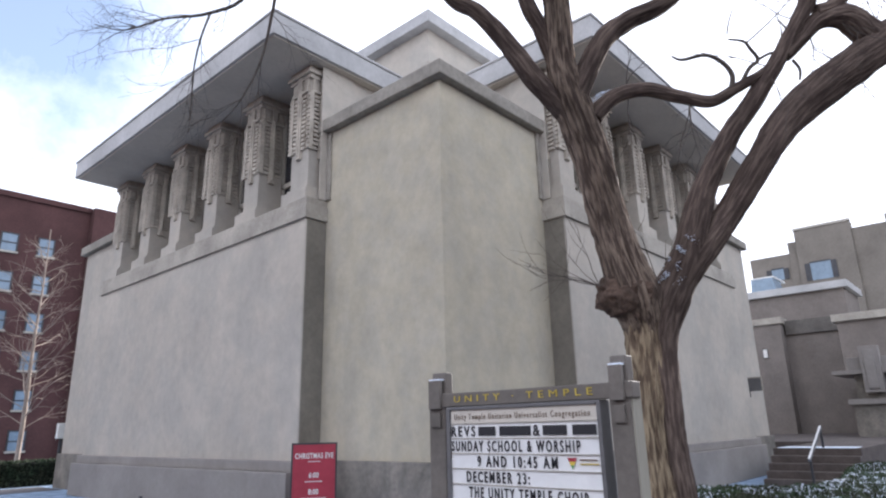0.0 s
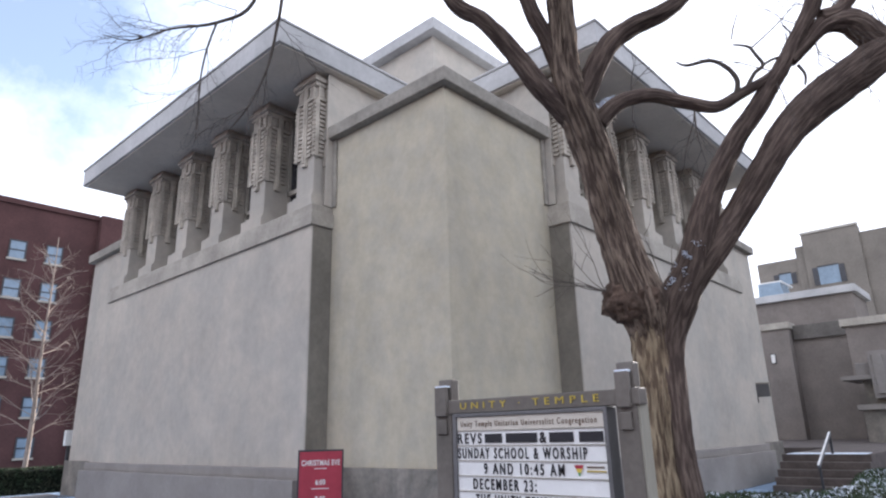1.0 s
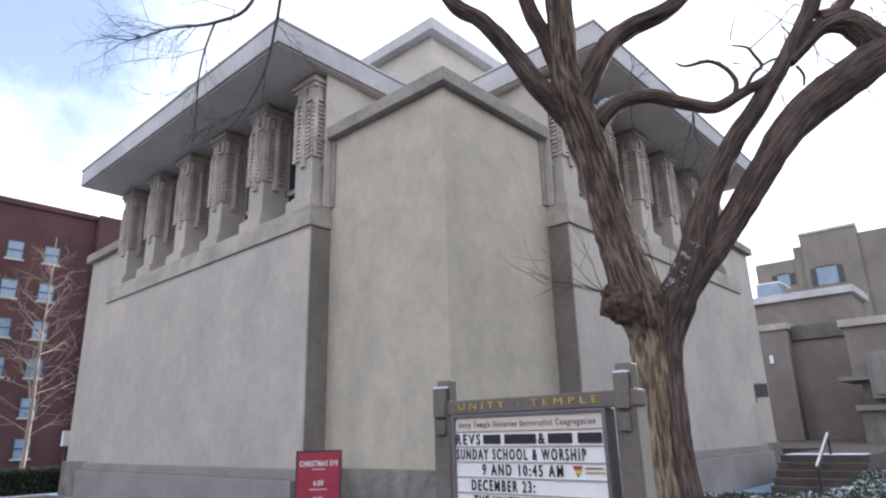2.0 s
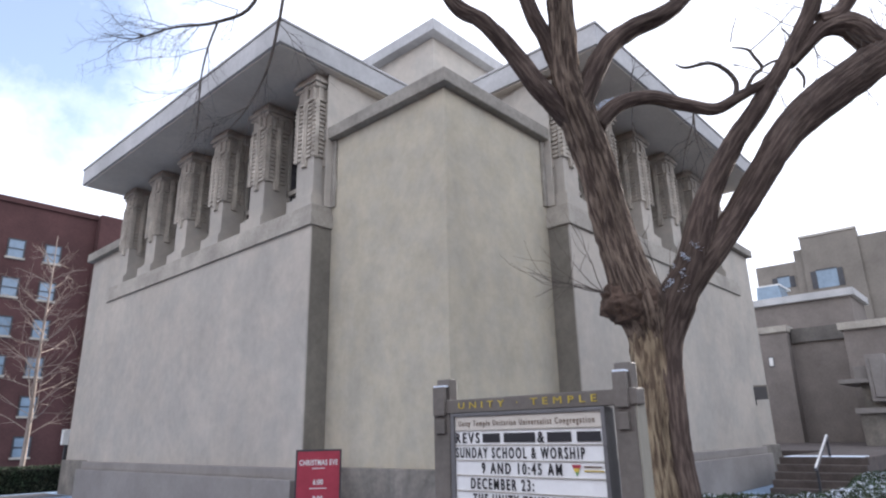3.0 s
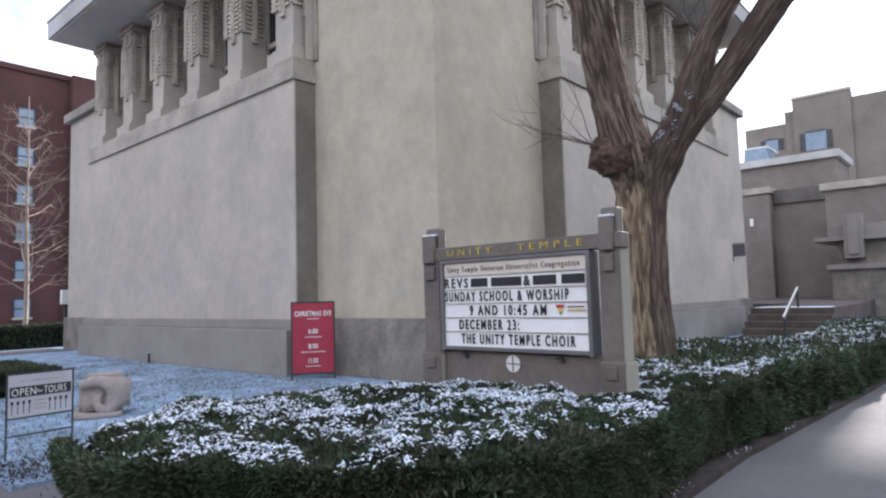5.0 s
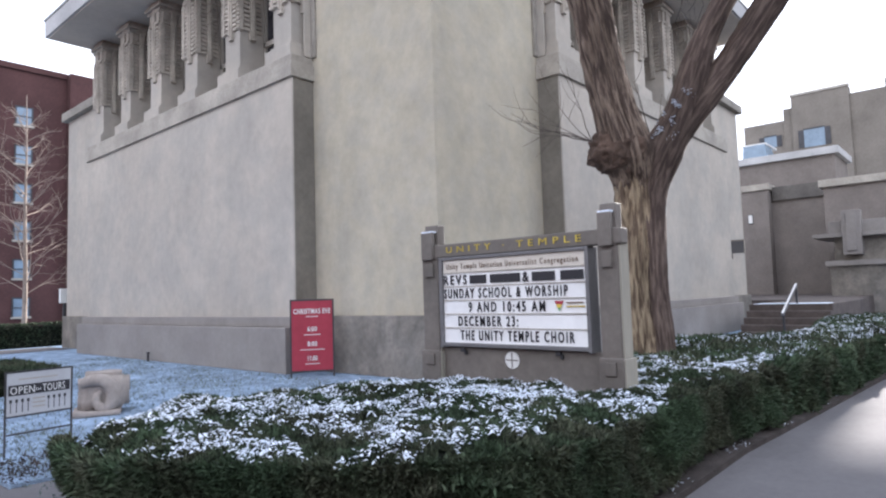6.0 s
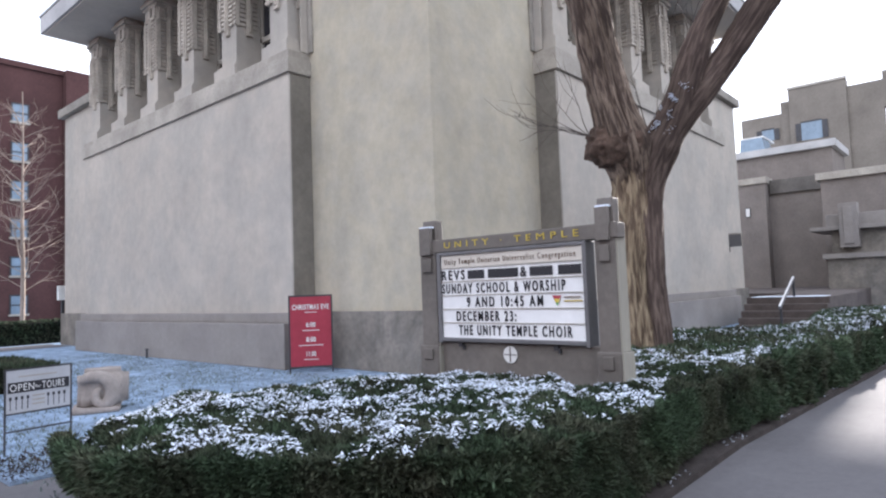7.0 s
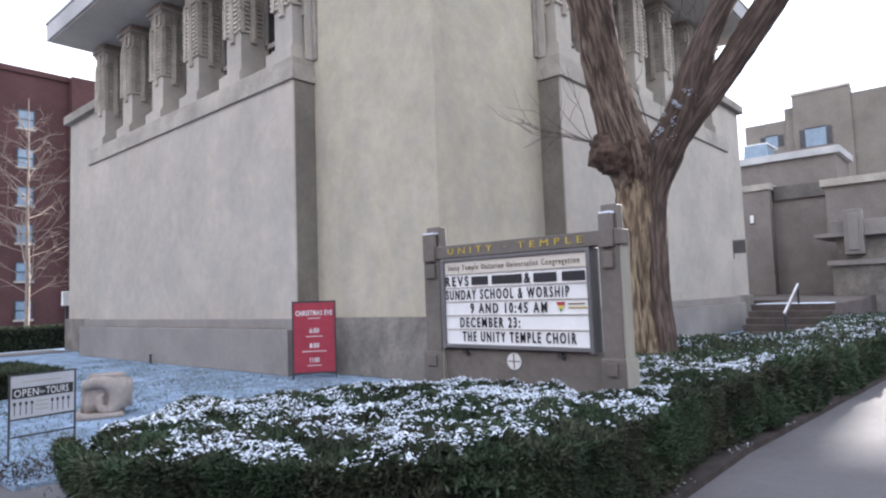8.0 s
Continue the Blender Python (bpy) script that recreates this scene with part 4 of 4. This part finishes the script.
limb((-0.54, -3.32, 5.69, 0.130), (-0.41, -3.58, 5.94, 0.110), (-0.15, -3.93, 6.02, 0.100), (0.18, -4.25, 5.92, 0.090), (0.49, -4.56, 5.85, 0.085), (0.69, -4.85, 6.01, 0.075), (0.86, -5.11, 6.17, 0.065), (0.95, -5.28, 6.30, 0.055), ridges=0.006, sides=18)


def branch(*pts):
    return part("branch", tube(pts, 8, 0.1, 0, 5), TWIG, tree, smooth=True)


branch((0.65, -4.81, 6.03, 0.040), (0.62, -4.85, 6.20, 0.036), (0.49, -4.78, 6.37, 0.032), (0.31, -4.63, 6.46, 0.028), (0.12, -4.38, 6.41, 0.022), (0.01, -4.28, 6.46, 0.010))
branch((0.73, -4.92, 6.08, 0.030), (0.76, -5.05, 6.28, 0.030), (0.81, -5.16, 6.38, 0.026), (0.71, -5.11, 6.53, 0.024), (0.63, -5.06, 6.63, 0.020), (0.48, -4.91, 6.66, 0.012))
branch((0.80, -5.14, 6.37, 0.020), (0.90, -5.29, 6.46, 0.020), (1.00, -5.41, 6.48, 0.015))
branch((0.65, -5.08, 6.60, 0.012), (0.74, -5.25, 6.75, 0.011), (0.86, -5.47, 6.97, 0.009), (0.95, -5.66, 7.19, 0.006))
branch((0.46, -4.91, 6.73, 0.010), (0.44, -4.96, 6.88, 0.010), (0.44, -5.04, 7.06, 0.008))
branch((1.13, -5.51, 6.37, 0.022), (1.22, -5.56, 6.24, 0.020), (1.25, -5.53, 6.10, 0.015))
branch((1.06, -5.55, 6.67, 0.020), (0.97, -5.52, 6.82, 0.012), (0.89, -5.46, 6.90, 0.008))


# burl below the fork
bm = bmesh.new()
bmesh.ops.create_icosphere(bm, subdivisions=5, radius=1.0)
for v in bm.verts:
    n0 = v.co.normalized()
    v.co = n0 * (0.35 + 0.06 * noise.noise(n0 * 2.2) + 0.05 * noise.noise(n0 * 5) + 0.03 * noise.noise(n0 * 11))
    v.co.x *= 1.1
    v.co.y *= 1.15
bm.transform(Matrix.Translation((0.27, -3.15, 3.32)))
part("burl", bm, BURL, tree, "gnarled dark burl", smooth=True)


def twigs(start, ways, length, radius, depth, name="twig", parent=None, material=None, droop=-0.15, seed=3):
    """A spray of thin branching shoots, in one mesh."""
    rr = random.Random(seed)
    bm = bmesh.new()

    def grow(p, d, ln, r, lv):
        q = [(*p, r)]
        for i in range(4):
            d = (d + Vector((rr.uniform(-1, 1), rr.uniform(-1, 1), rr.uniform(-1, 1) + droop)) * 0.22).normalized()
            p = p + d * ln / 4
            q.append((*p, r * (1 - 0.18 * (i + 1))))
            if lv and (i or lv > 1):
                side = (d + Vector((rr.uniform(-1, 1), rr.uniform(-1, 1), rr.uniform(-0.8, 0.8))) * 0.9).normalized()
                grow(p, side, ln * rr.uniform(0.4, 0.65), r * 0.55, lv - 1)
        tube_into(bm, q, 4, 0, 0, 2)

    for w in ways:
        grow(Vector(start), Vector(w).normalized(), length * rr.uniform(0.7, 1.1), radius, depth)
    return tagged(part(name, bm, material or TWIG, parent or tree), kind="stuff")


# shoots from the burl
twigs((-0.06, -2.92, 3.44), [(-0.7, 0.6, 0.25), (-0.5, 0.7, 0.5), (-0.8, 0.5, 0.02), (-0.4, 0.8, 0.9), (-0.75, 0.65, 0.45), (-0.3, 0.6, 1.2), (-0.9, 0.8, 0.15)], 1.2, 0.008, 1, droop=0.05)
twigs((0.49, -3.52, 3.48), [(0.1, -0.3, 1), (-0.2, 0.2, 0.9)], 0.8, 0.008, 1, droop=0.1, seed=8)
twigs((0.31, -4.34, 5.90), [(0.1, 0.1, -1), (-0.2, -0.1, -0.8), (0.3, 0.3, -0.6)], 0.9, 0.01, 2, seed=5)
twigs((-0.30, -3.73, 6.11), [(0.1, 0.1, -1), (-0.1, 0.1, 1), (0.2, 0.0, 0.8)], 0.8, 0.009, 1, seed=6)
# twigs beside the far limbs against the sky
for i, st in enumerate(((1.22, -5.75, 6.80), (1.72, -6.05, 6.29), (1.97, -6.56, 6.69), (0.96, -5.25, 6.30), (2.13, -6.76, 6.89), (1.52, -5.95, 7.20))):
    twigs(st, [(-0.2, 0.5, 0.7), (0.3, -0.5, 0.8), (-0.3, -0.2, -0.9)], 0.9, 0.012, 2, seed=20 + i)
# drooping sprays over the corner roof
branch((-4.22, -1.63, 8.66, 0.045), (-4.48, -1.68, 7.45, 0.03), (-4.56, -1.65, 6.34, 0.02), (-4.54, -1.56, 6.10, 0.018), (-4.53, -1.38, 5.61, 0.014), (-4.59, -1.12, 5.20, 0.010), (-4.69, -0.90, 4.95, 0.006))
branch((-4.22, -1.63, 8.66, 0.045), (-4.63, -1.47, 7.35, 0.03), (-4.77, -1.41, 6.34, 0.022), (-5.01, -1.07, 6.12, 0.018), (-5.34, -0.67, 6.07, 0.012), (-5.61, -0.32, 5.96, 0.008), (-5.85, -0.10, 6.02, 0.004))
branch((-5.01, -1.07, 6.12, 0.014), (-5.03, -0.93, 5.84, 0.012), (-5.01, -0.79, 5.51, 0.010), (-4.94, -0.66, 5.14, 0.007), (-4.92, -0.60, 4.84, 0.004))
for i, (st, ways) in enumerate((
    ((-4.53, -1.38, 5.61), [(-0.3, 0.4, -0.6), (0.2, 0.2, -0.8)]),
    ((-4.59, -1.12, 5.20), [(-0.3, 0.4, -0.5), (0.2, 0.2, -0.9), (-0.2, 0.3, -0.1)]),
    ((-4.54, -1.56, 6.10), [(0.3, -0.2, -0.3), (0.2, -0.1, 0.2)]),
    ((-5.14, -0.91, 6.10), [(-0.5, 0.5, -0.3), (-0.5, 0.6, 0.2), (-0.3, 0.4, -0.7)]),
    ((-5.34, -0.67, 6.07), [(-0.6, 0.6, 0.1), (-0.5, 0.5, -0.5), (-0.4, 0.5, 0.4)]),
    ((-5.54, -0.41, 6.00), [(-0.6, 0.6, 0.0), (-0.5, 0.5, -0.4), (-0.3, 0.6, 0.3)]),
    ((-5.03, -0.93, 5.84), [(-0.5, 0.3, -0.4), (0.1, 0.3, -0.8)]),
    ((-5.01, -0.79, 5.51), [(-0.5, 0.4, -0.5), (0.3, 0.3, -0.5), (0.0, 0.2, -0.9)]),
    ((-4.89, -1.27, 6.24), [(-0.5, 0.5, 0.35), (-0.2, 0.2, -0.8)]),
)):
    twigs(st, ways, 0.60, 0.0055, 3, seed=40 + i)

# snow caught in the fork and on the low limb
fork_low, fork_high = Vector((0.65, -3.64, 3.36)), Vector((0.68, -3.98, 4.05))
face_on, across = Vector((-0.92, -0.39, 0)), Vector((-0.39, 0.92, 0))
pts = []
for i in range(620):
    a_, phi = random.uniform(0, 1), random.gauss(0.55, 0.42)
    pts.append(fork_low.lerp(fork_high, a_) + (face_on * math.cos(phi) + across * math.sin(phi)) * (0.262 - 0.055 * a_))
keepers = np.array(pts)
v, f = flakes(keepers[nz(keepers, 7.0) > 0.10], 0.019)
tagged(from_arrays("fork_snow", v, f, SNOW, tree, "snow caught in the fork"), kind="stuff")
pts = np.stack([-0.60 + rng.uniform(0, 0.35, 260), np.zeros(260), np.zeros(260)], 1)
pts[:, 1] = -3.27 - (pts[:, 0] + 0.60) * 0.95 + rng.normal(0, 0.04, 260)
pts[:, 2] = 5.87 + np.minimum(pts[:, 0] + 0.60, 0.2) * 0.9 + rng.normal(0, 0.03, 260)
v, f = flakes(pts, 0.02)
tagged(from_arrays("limb_snow", v, f, SNOW, tree, "snow on the low limb"), kind="stuff")

# ---- far buildings ----
brick = thing("brick_building", (6, 42, 0), "dark red brick apartment building with sash windows", "building")
part("wall", boxes((-14, 5.9, 36, 52, 0, 15.6), bevel=0.02), BRICK, brick)
part("wall", boxes((5.9, 26, 35.4, 52, 0, 15.9), bevel=0.02), BRICK, brick)
part("parapet", boxes((-14, 5.9, 35.85, 36.3, 15.6, 15.95), bevel=0.02), BRICK, brick)
for xw in (-2.75, -0.7, 1.25, 3.2, 8.0):
    yf = 36.0 if xw < 5 else 35.4
    for zb in (0.9, 3.15, 5.4, 7.65, 9.95, 12.3):
        wdw = part("window", boxes((xw, xw + 0.82, yf - 0.02, yf + 0.04, zb, zb + 1.05)), PANE, brick, "sash window with the sky's reflection put into its colour")
        part("window_frame", boxes((xw - 0.06, xw + 0.02, yf - 0.06, yf, zb, zb + 1.05), (xw + 0.80, xw + 0.88, yf - 0.06, yf, zb, zb + 1.05), (xw - 0.06, xw + 0.88, yf - 0.06, yf, zb + 1.05, zb + 1.13), (xw + 0.02, xw + 0.80, yf - 0.055, yf, zb + 0.49, zb + 0.55)), STEEL, wdw)
        part("window_sill", boxes((xw - 0.1, xw + 0.92, yf - 0.12, yf, zb - 0.12, zb)), CAST, wdw)
flats = thing("apartment_block", (58, 4, 0), "buff brick apartment block with stepped parapets", "building")
part("wall", boxes((50, 51, 0.6, 4.7, 0, 16.9), bevel=0.02), BEIGE, flats)
part("wall", boxes((50.4, 66, 4.7, 5.4, 0, 16.1), bevel=0.02), BEIGE, flats)
part("wall", boxes((50.6, 66, 5.4, 8.6, 0, 15.2), bevel=0.02), BEIGE, flats)
part("wall", boxes((50.8, 66, 8.6, 13.0, 0, 9.0), bevel=0.02), BEIGE, flats)
# unseen wall added to shade the street; its gaps let through sun patches
part("wall", boxes((50.2, 51, -22, -4.4, 0, 16.95), bevel=0.02), BEIGE, flats)
part("wall", boxes((50.2, 51, -4.4, -1.75, 0, 12.1)), BEIGE, flats)
part("sun_gap_lintel", boxes((50.2, 51, -4.4, -3.3, 15.0, 16.95)), BEIGE, flats, "added wall over an unseen gap that lets the sun through")
part("sun_gap_lintel", boxes((50.2, 51, -3.3, -1.75, 14.15, 16.95)), BEIGE, flats, "added wall over an unseen gap that lets the sun through")
part("wall", boxes((50.2, 51, -1.75, 0.6, 0, 16.3)), BEIGE, flats)
part("wall", boxes((51, 66, -21, 12, 0, 12.4), bevel=0.02), BEIGE, flats)
part("parapet", boxes((49.9, 50.3, 0.55, 4.75, 16.9, 17.1), bevel=0.02), CAST, flats)
for y0, y1, z0, z1, xf in ((2.4, 3.9, 12.5, 13.95, 50.0), (6.05, 7.0, 13.05, 14.0, 50.6), (2.4, 3.9, 9.3, 10.75, 50.0), (6.05, 7.0, 9.8, 10.8, 50.6)):
    wdw = part("window", boxes((xf - 0.02, xf + 0.04, y0, y1, z0, z1)), PANE, flats, "pale window with the sky's reflection put into its colour")
    part("window_frame", boxes((xf - 0.07, xf, y0 - 0.4, y0, z0, z1), (xf - 0.07, xf, y1, y1 + 0.4, z0, z1), (xf - 0.06, xf, y0, y1, z1, z1 + 0.1)), STEEL, wdw)

# unseen plain fronts, added behind the camera to close the place and block low skylight
for nm, d in (("added_street_front", (-46, -34, -60, 70, -0.16, 10.5)), ("added_street_front", (-30, 80, -48, -36, -0.16, 10.5))):
    ob = thing(nm, ((d[0] + d[1]) / 2, (d[2] + d[3]) / 2, 0), "unseen plain brick front, added to block low skylight", "building", "street fronts")
    part("wall", boxes(d, bevel=0.05), BRICK, ob)
    part("parapet", boxes((d[0] - 0.1, d[1] + 0.1, d[2] - 0.1, d[3] + 0.1, 10.5, 10.8), bevel=0.03), CAST, ob)

# ---- small pale tree before the brick building ----
sap = thing("young_tree", (0.0, 22.0, 0), "slender bare young tree with pale sunlit twigs", "tree")
part("trunk", tube([(0, 22, 0, 0.10), (0.03, 22, 2.5, 0.085), (-0.02, 22, 5.0, 0.06), (0.0, 22, 7.5, 0.035), (-0.03, 22, 10.0, 0.012)], 8, 0.05), PALEBARK, sap, smooth=True)
rr = random.Random(11)
for i in range(36):
    z = 1.9 + 7.2 * i / 36
    a_ = i * 2.4
    reach = 2.3 * (1 - (z - 1.5) / 9.5) + 0.4
    twigs((0.0, 22.0, z), [(math.cos(a_), math.sin(a_), 0.55)], reach, 0.022, 2, name="branch", parent=sap, material=PALEBARK, droop=0.15, seed=100 + i)

# ---- parked car beyond the hedge ----
car = thing("parked_car", (-2.9, 27.0, -0.16), "pale blue parked car half hidden by the hedge", "car")
bm = bmesh.new()
box_into(bm, -4.9, -0.9, 26.1, 27.8, 0.15, 0.75)
bmesh.ops.bevel(bm, geom=bm.edges[:], offset=0.15, segments=3, affect="EDGES")
part("body", bm, CARPAINT, car, smooth=True)
bm = bmesh.new()
vs = box_into(bm, -4.3, -1.7, 26.2, 27.7, 0.72, 1.28)
for v in vs[4:]:
    v.co.x += 0.45 if v.co.x < -3 else -0.5
    v.co.y += 0.15 if v.co.y < 27 else -0.15
bmesh.ops.bevel(bm, geom=bm.edges[:], offset=0.08, segments=3, affect="EDGES")
cabin = part("cabin", bm, CARPAINT, car, smooth=True)
part("side_window", boxes((-3.75, -2.3, 26.24, 26.28, 0.82, 1.15)), GLASSDARK, cabin)
for xw in (-4.2, -1.65):
    for yw in (26.2, 27.7):
        bm = bmesh.new()
        bmesh.ops.create_cone(bm, segments=20, radius1=0.31, radius2=0.31, depth=0.2, cap_ends=True, matrix=Matrix.Translation((xw, yw, 0.15)) @ Matrix.Rotation(radians(90), 4, "X"))
        part("wheel", bm, RUBBER, car)
